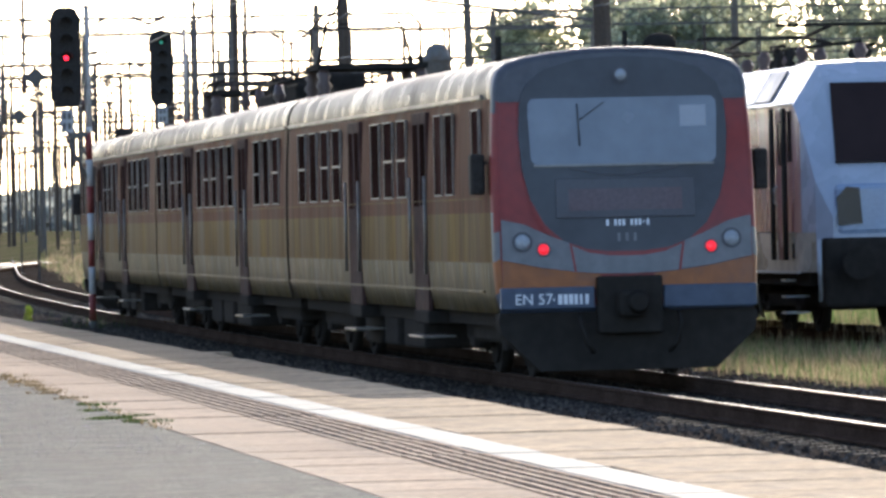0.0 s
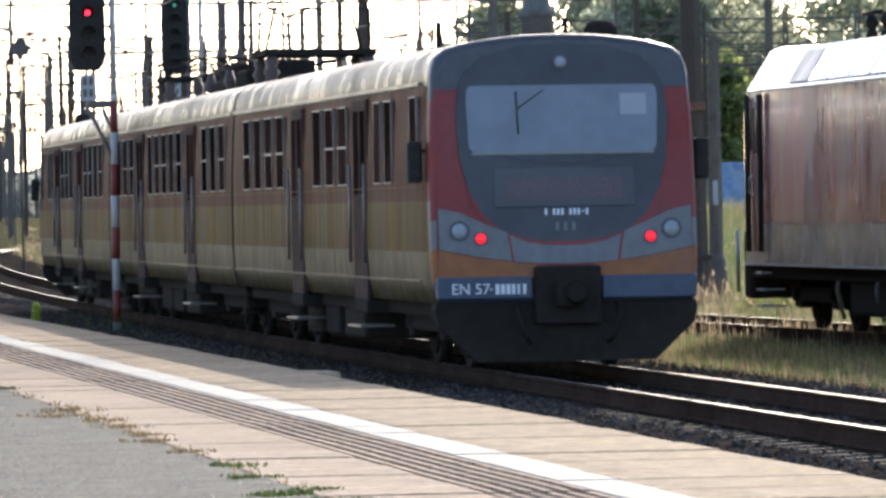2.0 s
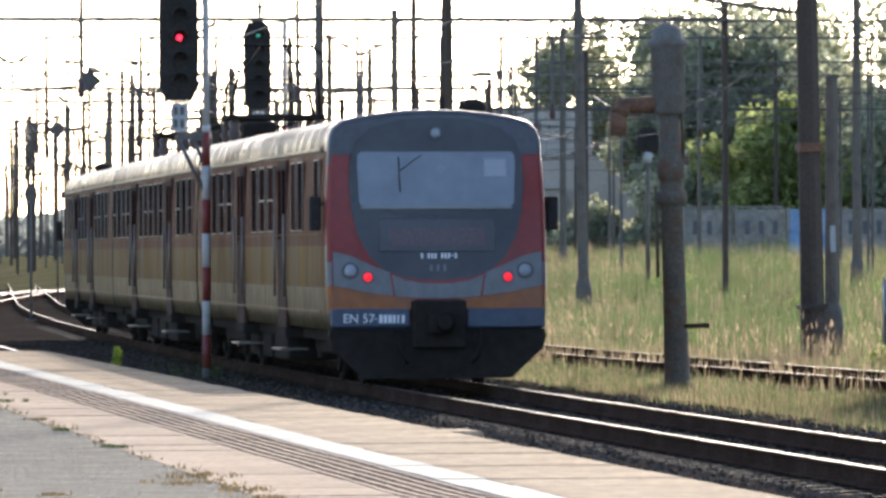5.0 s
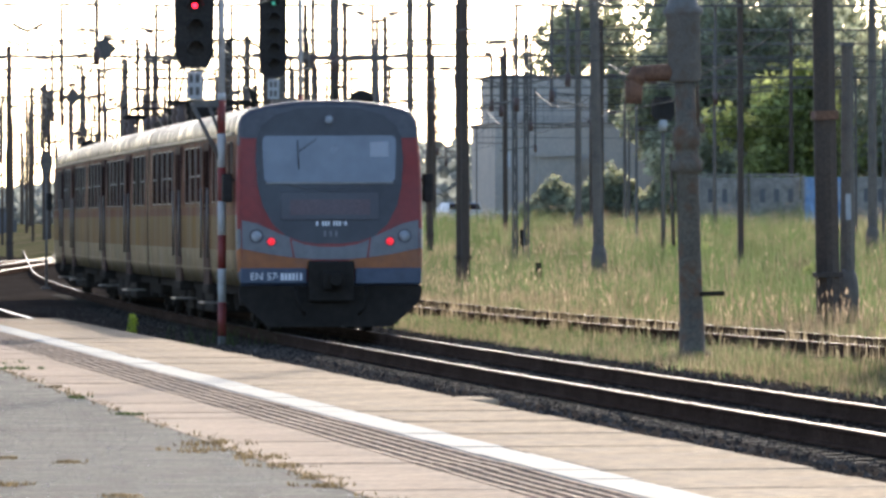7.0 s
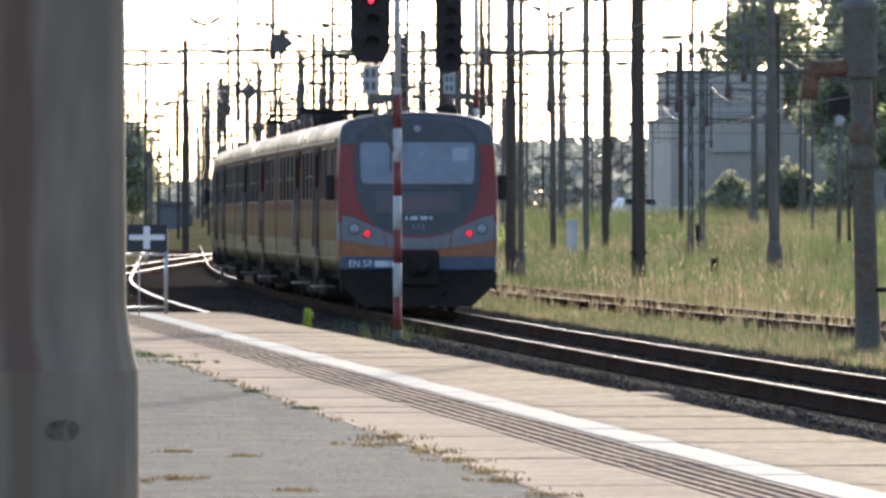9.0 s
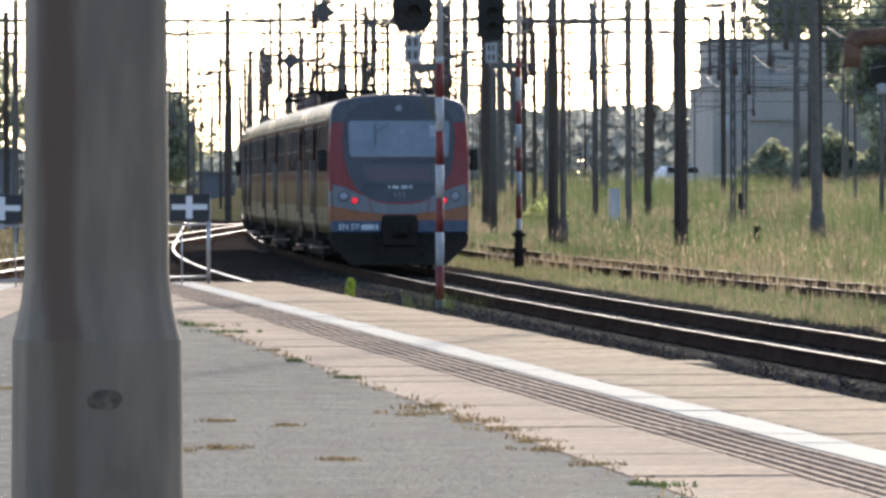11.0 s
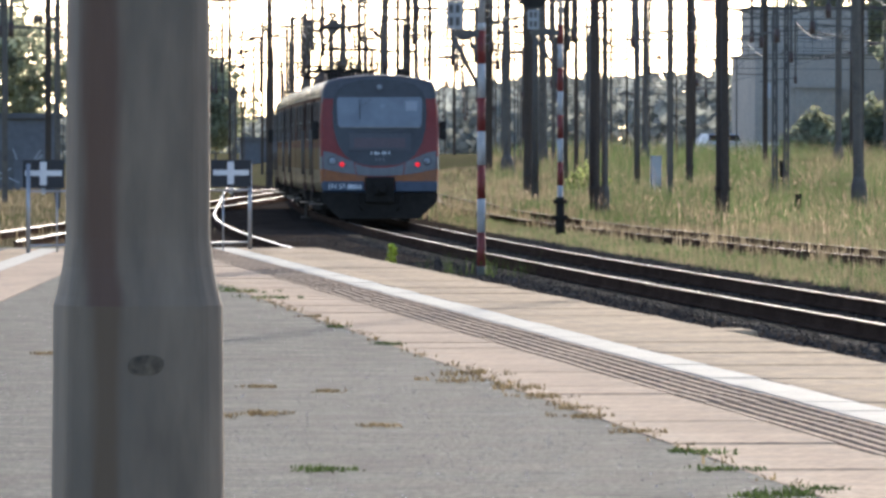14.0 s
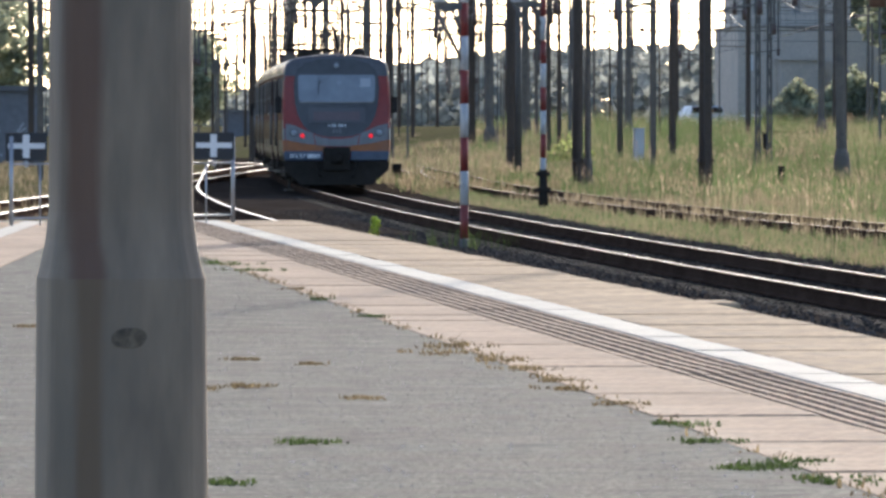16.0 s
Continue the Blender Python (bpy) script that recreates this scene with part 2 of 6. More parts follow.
def streak(m, x0, half, colour):
    """A soft vertical rust run on a mast, round x0 in its own space."""
    n, l = m.node_tree.nodes, m.node_tree.links
    b = n["Principled BSDF"]
    src = b.inputs["Base Color"].links[0].from_socket
    tc, sep, no = n.new("ShaderNodeTexCoord"), n.new("ShaderNodeSeparateXYZ"), n.new("ShaderNodeTexNoise")
    mp = n.new("ShaderNodeMapping")
    mp.inputs["Scale"].default_value = (1, 1, 0.12)
    no.inputs["Scale"].default_value, no.inputs["Detail"].default_value = 22, 5
    l.new(tc.outputs["Object"], sep.inputs[0])
    l.new(tc.outputs["Object"], mp.inputs[0])
    l.new(mp.outputs[0], no.inputs["Vector"])

    def op(kind, a, c):
        x = n.new("ShaderNodeMath")
        x.operation = kind
        for i, v in enumerate((a, c)):
            if isinstance(v, float):
                x.inputs[i].default_value = v
            elif v is not None:
                l.new(v, x.inputs[i])
        return x.outputs[0]
    d = op("ABSOLUTE", op("SUBTRACT", sep.outputs[0], x0), None)
    d = op("ADD", d, op("MULTIPLY", op("SUBTRACT", no.outputs[0], 0.5), half * 1.3))
    r = n.new("ShaderNodeMapRange")
    r.interpolation_type = "SMOOTHSTEP"
    for k, v in (("From Min", half * 1.25), ("From Max", half * 0.35), ("To Min", 0.0), ("To Max", 0.85)):
        r.inputs[k].default_value = v
    l.new(d, r.inputs[0])
    mx = n.new("ShaderNodeMix")
    mx.data_type = "RGBA"
    l.new(r.outputs[0], mx.inputs[0])
    l.new(src, mx.inputs[6])
    mx.inputs[7].default_value = (*colour, 1)
    l.new(mx.outputs[2], b.inputs["Base Color"])


M["pillar_rusty"] = mat("lamp_mast_paint_rusty", (0.262, 0.188, 0.122), 0.7, vary=0.25, grain=18, stain=2.5, bump=0.16, dirt=(0.175, 0.132, 0.09), dirt_amount=0.45, stretch=(1, 1, 0.25))
streak(M["pillar_rusty"], -0.082, 0.034, (0.13, 0.06, 0.032))
streak(M["pillar"], -0.08, 0.028, (0.15, 0.09, 0.045))
# tree and far wood leaves lightened: distance haze put into their colour
M["leaf"] = leaf_mat("tree_leaf_hazed", (0.42, 0.44, 0.3))
M["far_green"] = leaf_mat("far_wood_leaf_hazed", (0.32, 0.34, 0.31))
M["leaf_light"] = leaf_mat("sunlit_young_leaf", (0.34, 0.38, 0.14))
M["grass_dry"] = leaf_mat("dry_grass_blades", (0.29, 0.235, 0.15))
M["grass_green"] = leaf_mat("green_grass_blades", (0.12, 0.165, 0.065))
M["straw"] = leaf_mat("dead_weed", (0.19, 0.145, 0.08))
M["weed"] = leaf_mat("weed_leaf", (0.062, 0.092, 0.028))
M["seed_head"] = leaf_mat("grass_seed_head", (0.36, 0.275, 0.19))


# ---- mesh helpers ----
def mesh_from(name, verts, faces, materials, indices=None, smooth=False):
    me = bpy.data.meshes.new(name)
    me.from_pydata([tuple(v) for v in verts], [], faces)
    for m in materials:
        me.materials.append(m)
    if indices is not None:
        me.polygons.foreach_set("material_index", indices)
    if smooth:
        me.polygons.foreach_set("use_smooth", [True] * len(me.polygons))
    me.update()
    return me


def part(name, data, material, parent=None, label="", at=None):
    """One mesh object, from a bmesh or a mesh, under a thing or a part."""
    if isinstance(data, bmesh.types.BMesh):
        me = bpy.data.meshes.new(name)
        data.to_mesh(me)
        data.free()
        if isinstance(material, (list, tuple)):
            for m in material:
                me.materials.append(M[m])
        else:
            me.materials.append(M[material])
        data = me
    ob = new(name, data)
    ob.parent = parent
    if at is not None:
        ob.matrix_basis = at
    if label:
        ob["label"] = label
    return ob


def empty(name, m, label, category, group="", kind=""):
    ob = new(name)
    ob.empty_display_size = 0.2
    ob.matrix_basis = m
    return tagged(ob, label, category, group, kind)


def box(bm, x0, x1, y0, y1, z0, z1, bevel=0.0, mi=0):
    vs = [bm.verts.new(p) for p in ((x0, y0, z0), (x1, y0, z0), (x1, y1, z0), (x0, y1, z0), (x0, y0, z1), (x1, y0, z1), (x1, y1, z1), (x0, y1, z1))]
    fs = [bm.faces.new([vs[i] for i in q]) for q in ((3, 2, 1, 0), (4, 5, 6, 7), (0, 1, 5, 4), (1, 2, 6, 5), (2, 3, 7, 6), (3, 0, 4, 7))]
    for f in fs:
        f.material_index = mi
    if bevel:
        es = {e for f in fs for e in f.edges}
        bmesh.ops.bevel(bm, geom=list(es), offset=bevel, segments=2, affect="EDGES", profile=0.5)
    return bm


def bbox(*a, **k):
    return box(bmesh.new(), *a, **k)


def tube(bm, p, q, r, r2=None, n=8, cap=True):
    """A round bar from p to q."""
    p, q = Vector(p), Vector(q)
    r2 = r if r2 is None else r2
    turn = (q - p).to_track_quat("Z", "Y").to_matrix()
    rings = []
    for c, rad in ((p, r), (q, r2)):
        rings.append([bm.verts.new(c + turn @ Vector((rad * math.cos(2 * math.pi * (i + 0.5) / n), rad * math.sin(2 * math.pi * (i + 0.5) / n), 0))) for i in range(n)])
    for i in range(n):
        f = bm.faces.new((rings[0][i], rings[0][(i + 1) % n], rings[1][(i + 1) % n], rings[1][i]))
        f.smooth = n > 6
    if cap:
        bm.faces.new(rings[0][::-1])
        bm.faces.new(rings[1])
    return bm


def btube(*a, **k):
    return tube(bmesh.new(), *a, **k)


def loft(bm, rings, cap0=True, cap1=True, smooth=True, mi=None):
    """Joins rings of points, all of one length, into a skin."""
    vr = [[bm.verts.new(p) for p in r] for r in rings]
    k = len(rings[0])
    for a, b in zip(vr, vr[1:]):
        for i in range(k):
            f = bm.faces.new((a[i], a[(i + 1) % k], b[(i + 1) % k], b[i]))
            f.smooth = smooth
            if mi:
                f.material_index = mi(f.calc_center_median())
    for c, r in ((cap0, vr[0][::-1]), (cap1, vr[-1])):
        if c:
            f = bm.faces.new(r)
            if mi:
                f.material_index = mi(f.calc_center_median())
    return bm


def turned(bm, profile, x=0, y=0, n=16):
    """A turned body: profile of (radius, z)."""
    return loft(bm, [[(x + r * math.cos(2 * math.pi * i / n), y + r * math.sin(2 * math.pi * i / n), z) for i in range(n)] for r, z in profile])


def plate(pts, y0, y1):
    """A flat panel cut to an outline of (x, z), from y0 to y1."""
    bm = bmesh.new()
    return loft(bm, [[(x, y0, z) for x, z in pts], [(x, y1, z) for x, z in pts]], smooth=False)


def polytube(pts, r, n=6):
    """One bent bar through the points."""
    bm = bmesh.new()
    pts = [Vector(p) for p in pts]
    rings = []
    for i, p in enumerate(pts):
        d = (pts[min(i + 1, len(pts) - 1)] - pts[max(i - 1, 0)]).normalized()
        turn = d.to_track_quat("Z", "Y").to_matrix()
        rings.append([p + turn @ Vector((r * math.cos(6.2832 * (k + 0.5) / n), r * math.sin(6.2832 * (k + 0.5) / n), 0)) for k in range(n)])
    return loft(bm, rings)


# ---- the lines of the tracks ----
RAIL_Z = -0.10      # top of the rails; the platform's top is 0


def bend(x0, y0, k, y1):
    """A line along the platform that bends to the right from y0 to y1 and then runs straight."""
    def centre(y):
        if y <= y0:
            return x0
        if y <= y1:
            return x0 + k * (y - y0) ** 2
        return x0 + k * (y1 - y0) ** 2 + 2 * k * (y1 - y0) * (y - y1)
    return centre


def straight(xa, ya, xb, yb):
    return lambda y: xa + (xb - xa) * (y - ya) / (yb - ya)


main_line = bend(11.25, 58, 1.79e-4, 240)


def second_line(y):
    """The siding: comes in from the right, runs beside the main line and bends away again."""
    if y < 60:
        return 20.25 - 0.07 * (y - 60)
    return 17.8 + (5.0e-4 if y < 130 else 4.0e-4) * (min(y, 250) - 130) ** 2 + 0.096 * max(y - 250, 0)



left_line = bend(7.25, 100, 3.4e-4, 190)


def ground_z(x, y):
    """Flat yard, rising gently to the wall and the trees on the far side of the tracks."""
    a = min(max((x - 21.5) / 20, 0), 1)
    b = min(max((y - 125) / 270, 0), 1)
    return -0.36 + a * a * (3 - 2 * a) * b * 1.75


# ---- ground ----
def build_ground():
    xs = [-3000, -800, -200, -60, -20, 0, 8, 14, 20] + [21.5 + 2.0 * i for i in range(12)] + [50, 70, 100, 150, 300, 900, 3000]
    ys = [-3000, -800, -200, 0, 60] + [120 + 15 * i for i in range(21)] + [450, 520, 700, 1200, 4000]
    verts = [(x, y, ground_z(x, y)) for y in ys for x in xs]
    k = len(xs)
    faces = [(j * k + i, j * k + i + 1, (j + 1) * k + i + 1, (j + 1) * k + i) for j in range(len(ys) - 1) for i in range(k - 1)]
    tagged(new("ground", mesh_from("ground", verts, faces, [M["soil"]])), "dry grassy soil of a railway yard", "ground", kind="structure")
    # ballast beds follow the lines
    def bed(name, line, half, y0, y1, z, step=6):
        rows = []
        y = y0
        while y <= y1:
            rows.append(y)
            y += step
        v, f = [], []
        for y in rows:
            c = line(y)
            v += [(c - half - 0.5, y, z - 0.16), (c - half, y, z), (c + half, y, z), (c + half + 0.5, y, z - 0.16)]
        for i in range(len(rows) - 1):
            for j in range(3):
                a = 4 * i + j
                f.append((a, a + 1, a + 5, a + 4))
        tagged(new(name, mesh_from(name, v, f, [M["ballast"]])), "dark oil-stained ballast bed between the rails", "ballast", kind="structure")
    bed("track_bed", main_line, 3.15, -80, 420, RAIL_Z - 0.2)
    bed("track_bed", second_line, 1.4, -80, 420, RAIL_Z - 0.19)
    bed("track_bed", left_line, 3.0, 113, 215, RAIL_Z - 0.18)
    # loose stones beside the platform
    rng = np.random.RandomState(3)
    n = 52000
    yy = 8 + 137 * rng.rand(n)
    xx = 8.35 + 5.6 * rng.rand(n)
    v, f = [], []
    for x, y in zip(xx, yy):
        x += main_line(y) - 11.25
        r = 0.012 + 0.026 * rng.rand() ** 1.5
        z = RAIL_Z - 0.2
        o = len(v)
        a = rng.rand() * 6.28
        for i in range(4):
            v.append((x + r * math.cos(a + i * 1.57) * (0.7 + 0.6 * rng.rand()), y + r * math.sin(a + i * 1.57), z + 0.3 * r * rng.rand()))
        v.append((x, y, z + r * (0.8 + 0.5 * rng.rand())))
        f += [(o, o + 1, o + 4), (o + 1, o + 2, o + 4), (o + 2, o + 3, o + 4), (o + 3, o, o + 4)]
    tagged(new("ballast_stones", mesh_from("ballast_stones", v, f, [M["stone"]])), "loose crushed ballast stones, dark with oil", "ballast", kind="stuff")


def rail_mesh(line, off, y0, y1, step, worn=-0.001):
    """A rail with foot, web and polished head, laid along a line."""
    prof = [(-0.07, -0.17), (0.07, -0.17), (0.07, -0.155), (0.012, -0.135), (0.012, -0.045), (0.036, -0.035), (0.036, -0.01), (0.03, -0.004), (0.017, 0.0), (-0.017, 0.0), (-0.03, -0.004), (-0.036, -0.01), (-0.036, -0.035), (-0.012, -0.045), (-0.012, -0.135), (-0.07, -0.155)]
    ys, y = [], y0
    while y < y1 + 0.1:
        ys.append(y)
        y += step
    bm = bmesh.new()
    loft(bm, [[(line(y) + off + x, y, z) for x, z in prof] for y in ys], smooth=False, mi=lambda c: 1 if c.z > worn else 0)
    return bm


SLEEPER = None


def build_track(name, line, y0, y1, z, label, sleepers=(0, 0), step=5.0, head="railhead", worn=-0.001):
    global SLEEPER
    t = empty(name, pose(0, 0, z), label, "railway track")
    for off in (-0.755, 0.755):
        part("rail", rail_mesh(line, off, y0, y1, step, worn), ["rail", head], t)
    if SLEEPER is None:
        bm = bmesh.new()
        loft(bm, [[(x, -w, -0.24), (x, w, -0.24), (x, w * 0.75, h), (x, -w * 0.75, h)] for x, w, h in ((-1.25, 0.13, -0.164), (-0.9, 0.14, -0.15), (-0.3, 0.11, -0.18), (0.3, 0.11, -0.18), (0.9, 0.14, -0.15), (1.25, 0.13, -0.164))], smooth=False)
        SLEEPER = bpy.data.meshes.new("sleeper")
        bm.to_mesh(SLEEPER)
        bm.free()
        SLEEPER.materials.append(M["sleeper"])
    y = sleepers[0]
    while y < sleepers[1]:
        h = math.degrees(math.atan((line(y + 1) - line(y - 1)) / 2))
        part("sleeper", SLEEPER, None, t, at=pose(line(y), y, -0.03, 0, 0, -h))
        y += 0.62
    return t


build_ground()
build_track("railway_track", main_line, -60, 700, RAIL_Z, "running track with shiny rails on dark ballast, bending away", (20, 175))
build_track("railway_track", second_line, -60, 700, RAIL_Z - 0.02, "siding track half overgrown with dry grass", (60, 150), head="railhead_dull")
build_track("railway_track", left_line, 113, 420, RAIL_Z, "yard track leaving the platform's end", (0, 0), worn=-0.02)
build_track("railway_track", straight(3.85, 140, 19.15, 281), 128, 330, RAIL_Z - 0.01, "track that crosses to the main line on points", (0, 0), worn=-0.02)
build_track("railway_track", straight(3.9, 215, 26.0, 330), 290, 420, RAIL_Z - 0.015, "track that crosses to the main line on points", (0, 0), worn=-0.02)
build_track("railway_track", straight(22, 240, 33, 420), 225, 600, RAIL_Z, "yard track running away into the distance", (0, 0))


build_track("railway_track", straight(47, 336, 77, 370), 336, 376, 1.28, "far track crossing behind the meadow", (0, 0), step=4.0, head="railhead_dull")


# ---- platform ----
P_END = 112.0       # the platform's far end
B_IN, G0, G1, W0, W1, EDGE = 4.64, 5.60, 6.27, 6.27, 6.65, 8.10


def left_edge(y):
    """The platform narrows towards its end."""
    return 4.0 if y > 115 else 2.95 + (y - 105.6) * 0.075


def build_platform():
    p = empty("platform", pose(0, 0, 0), "low station platform of asphalt with pinkish concrete edge slabs", "platform", kind="structure")
    ys = [-70 + 7 * i for i in range(26)] + [P_END]
    L = [max(-9.0, left_edge(y) - 1.3) if y > 20 else -9.0 for y in ys]
    v, f = [], []
    for y, l in zip(ys, L):
        v += [(l, y, -0.004), (B_IN, y, -0.004), (l, y, -0.6), (B_IN, y, -0.6)]
    for i in range(len(ys) - 1):
        a = 4 * i
        f += [(a, a + 1, a + 5, a + 4), (a + 2, a, a + 4, a + 6)]
    f.append((4 * len(ys) - 4, 4 * len(ys) - 3, 4 * len(ys) - 1, 4 * len(ys) - 2))
    part("asphalt_surface", mesh_from("asphalt_surface", v, f, [M["asphalt"]]), None, p, "worn grey asphalt with cracks and grit")
    # foundation under the slabs, dark in the joints
    part("foundation", bbox(B_IN, EDGE - 0.16, -70, P_END, -0.6, -0.045), "joint", p, "dark joint bed and edge wall")
    # slabs: alike pieces share their meshes
    def slab(name, x0, x1, z, material, l):
        bm = bmesh.new()
        box(bm, x0, x1, 0, l, -0.12, z, bevel=0.006)
        me = bpy.data.meshes.new(name)
        bm.to_mesh(me)
        bm.free()
        me.materials.append(M[material])
        return me
    inner = slab("slab", B_IN + 0.01, G0, 0.0, "slab", 1.464)
    outer = slab("slab", W1, EDGE, 0.0, "edge_slab", 1.464)
    tact = bmesh.new()
    w = (G1 - G0) / 6
    for i in range(6):
        box(tact, G0 + i * w + 0.032, G0 + (i + 1) * w - 0.032, 0, 1.472, -0.12, 0.002)
    tactile = bpy.data.meshes.new("tactile_slab")
    tact.to_mesh(tactile)
    tact.free()
    tactile.materials.append(M["slab"])
    white = slab("white_slab", W0 + 0.004, W1 - 0.004, 0.003, "white_line", 1.486)
    rng = random.Random(5)
    y, i = -46.0, 0
    while y < P_END - 1.4:
        gap = 0.06 if i % 3 == 0 else rng.choice((0.0, 0.01, 0.03))
        for nm, me in (("slab", inner), ("slab", outer), ("tactile_slab", tactile), ("white_line_piece", white)):
            dz = rng.uniform(-0.005, 0.003)
            part(nm, me, None, p, at=pose(0 if me is not outer else rng.uniform(-0.02, 0.03), y + (gap if me is not white else 0), dz, rng.uniform(-0.1, 0.1), 0, 0))
        y += 1.5
        i += 1
    # the other side's edge: slabs and a white line along the narrowing edge
    for a, b, z, m, nm in ((0.35, 1.3, -0.001, "slab", "slab"), (0.0, 0.35, 0.002, "white_line", "white_line_piece"), (-0.55, -0.004, -0.001, "edge_slab", "slab")):
        yy = 60.0
        while yy < P_END - 2:
            q = [(left_edge(yy) - 0 - 1.3 + 1.3 + a, yy), (left_edge(yy) + b, yy), (left_edge(yy + 1.98) + b, yy + 1.98), (left_edge(yy + 1.98) + a, yy + 1.98)]
            bm = bmesh.new()
            loft(bm, [[(x, y2, -0.1) for x, y2 in q], [(x, y2, z + 0.004) for x, y2 in q]], smooth=False)
            part(nm, bm, m, p)
            yy += 2.0
    # shrinkage cracks that cross the asphalt
    bm = bmesh.new()
    y = 20.0
    while y < 104:
        xa = rng.uniform(-2.5, 4.2)
        xb = min(xa + rng.uniform(0.3, 1.8), B_IN - 0.02)
        n = max(int((xb - xa) / 0.25), 2)
        pts = [(xa + (xb - xa) * k / n, y + 0.12 * noise.noise((xa + k * 0.5, y, 0)) + 0.03 * noise.noise((k * 2.1, y, 5)), rng.uniform(0.01, 0.07)) for k in range(n + 1)]
        pv = [(bm.verts.new((px, py - pw, -0.0025)), bm.verts.new((px, py + pw, -0.0025))) for px, py, pw in pts]
        for q0, q1 in zip(pv, pv[1:]):
            bm.faces.new((q0[0], q1[0], q1[1], q0[1]))
        y += rng.uniform(0.05, 0.3)
    part("crack_lines", bm, "joint", p, "dark shrinkage cracks across the asphalt")["kind"] = "stuff"
    # a broken edge stone that lies beside the rim
    part("broken_kerb", bbox(8.1, 8.55, 60.6, 61.6, -0.3, -0.03, bevel=0.03), "edge_slab", p, "broken kerb stone jutting from the edge")


build_platform()


# ---- the electric train ----
def side_profile(s=1.0, drop=0.0):
    """Half outline of the body, from the bottom to the ridge, mirrored into a ring."""
    half = [(1.40, 0.74), (1.45, 0.95), (1.47, 1.3), (1.47, 1.62), (1.47, 1.85), (1.465, 2.3), (1.45, 2.7), (1.435, 2.95), (1.425, 3.1), (1.425, 3.19), (1.405, 3.3), (1.36, 3.41), (1.25, 3.5), (1.02, 3.565), (0.72, 3.61), (0.38, 3.645), (0.0, 3.655)]
    ring = half + [(-x, z) for x, z in half[-2::-1]]
    return [(x * s, 2.0 + (z - 2.0) * s - drop) for x, z in ring]


def band(c):
    """Livery of the side: grey below, orange, then red up to the gutter, silver roof."""
    z = c.z
    return 0 if z < 1.25 else 1 if z < 1.84 else 2 if z < 3.12 else 3


def nose_band(c):
    z = c.z
    return 0 if z < 1.0 else 1 if z < 1.31 else 2 if z < 1.74 else 3 if z < 3.0 else 4


def add_window(car, side, y, w, z0, z1, split=True):
    x = 1.465 * side
    bm = bmesh.new()
    a, b = (x - 0.015, x + 0.018) if side > 0 else (x - 0.018, x + 0.015)
    fr = 0.014
    for q in ((y - w / 2, y + w / 2, z0, z0 + fr), (y - w / 2, y + w / 2, z1 - fr, z1), (y - w / 2, y - w / 2 + fr, z0 + fr, z1 - fr), (y + w / 2 - fr, y + w / 2, z0 + fr, z1 - fr)):
        box(bm, a, b, *q)
    if split:
        box(bm, a, b, y - w / 2 + fr, y + w / 2 - fr, z1 - 0.5, z1 - 0.474)
    win = part("window", bm, "t_frame", car)
    part("pane", bbox(x - 0.008, x + 0.008, y - w / 2 + fr, y + w / 2 - fr, z0 + fr, z1 - fr), "t_pane", win)


def add_door(car, side, y, w=1.25):
    x = 1.46 * side
    out = 0.014 * side
    lo, hi = sorted((x - 0.04 * side, x + out))
    door = part("door", bbox(lo, hi, y - w / 2, y + w / 2, 0.72, 3.06, bevel=0.01), "t_door", car, "dark folding passenger door, closed")
    for s in (-1, 1):
        lo, hi = sorted((x + out, x + out + 0.008 * side))
        part("pane", bbox(lo, hi, y + s * w * 0.25 - w * 0.16, y + s * w * 0.25 + w * 0.16, 1.95, 2.92), "t_pane", door)
    for s in (-1, 1):
        p = btube((x + 0.05 * side, y + s * (w / 2 + 0.07), 1.15), (x + 0.05 * side, y + s * (w / 2 + 0.07), 2.3), 0.02)
        part("handrail", p, "t_frame", door)
    lo, hi = sorted((x - 0.35 * side, x + 0.03 * side))
    part("step", bbox(lo, hi, y - w / 2, y + w / 2, 0.56, 0.72, bevel=0.02), "t_under", door, "black foot step")
    part("step_edge", bbox(*sorted((x - 0.3 * side, x + 0.1 * side)), y - w / 2, y + w / 2, 0.40, 0.425), "t_frame", door)


def add_bogie(car, y):
    bog = part("bogie", bbox(-1.12, 1.12, y - 1.75, y + 1.75, 0.38, 0.62, bevel=0.05), "t_under", car, "black bogie frame")
    for s in (-1, 1):
        for d in (-1.3, 1.3):
            bm = bmesh.new()
            tube(bm, (s * 0.69, y + d, 0.47), (s * 0.82, y + d, 0.47), 0.47, n=24)
            tube(bm, (s * 0.82, y + d, 0.47), (s * 0.86, y + d, 0.47), 0.36, n=24)
            part("wheel", bm, "t_under", bog)
        for d in (-1.3, 1.3):
            part("axle_box", bbox(s * 1.0 - 0.12, s * 1.0 + 0.12, y + d - 0.2, y + d + 0.2, 0.3, 0.68, bevel=0.03), "t_under", bog)


def headlamp(parent, name, x, z, r, y, mats, label):
    bm = bmesh.new()
    tube(bm, (x, y, z), (x, y - 0.02, z), r, n=20)
    ob = part(name, bm, mats[0], parent, label)
    bm = bmesh.new()
    turned(bm, [(r * 0.78, 0.0), (r * 0.7, 0.016), (r * 0.4, 0.03), (0.004, 0.036)], n=20)
    bmesh.ops.transform(bm, matrix=pose(x, y - 0.02, z, 90, 0, 0), verts=bm.verts)
    part("lens", bm, mats[1], ob)


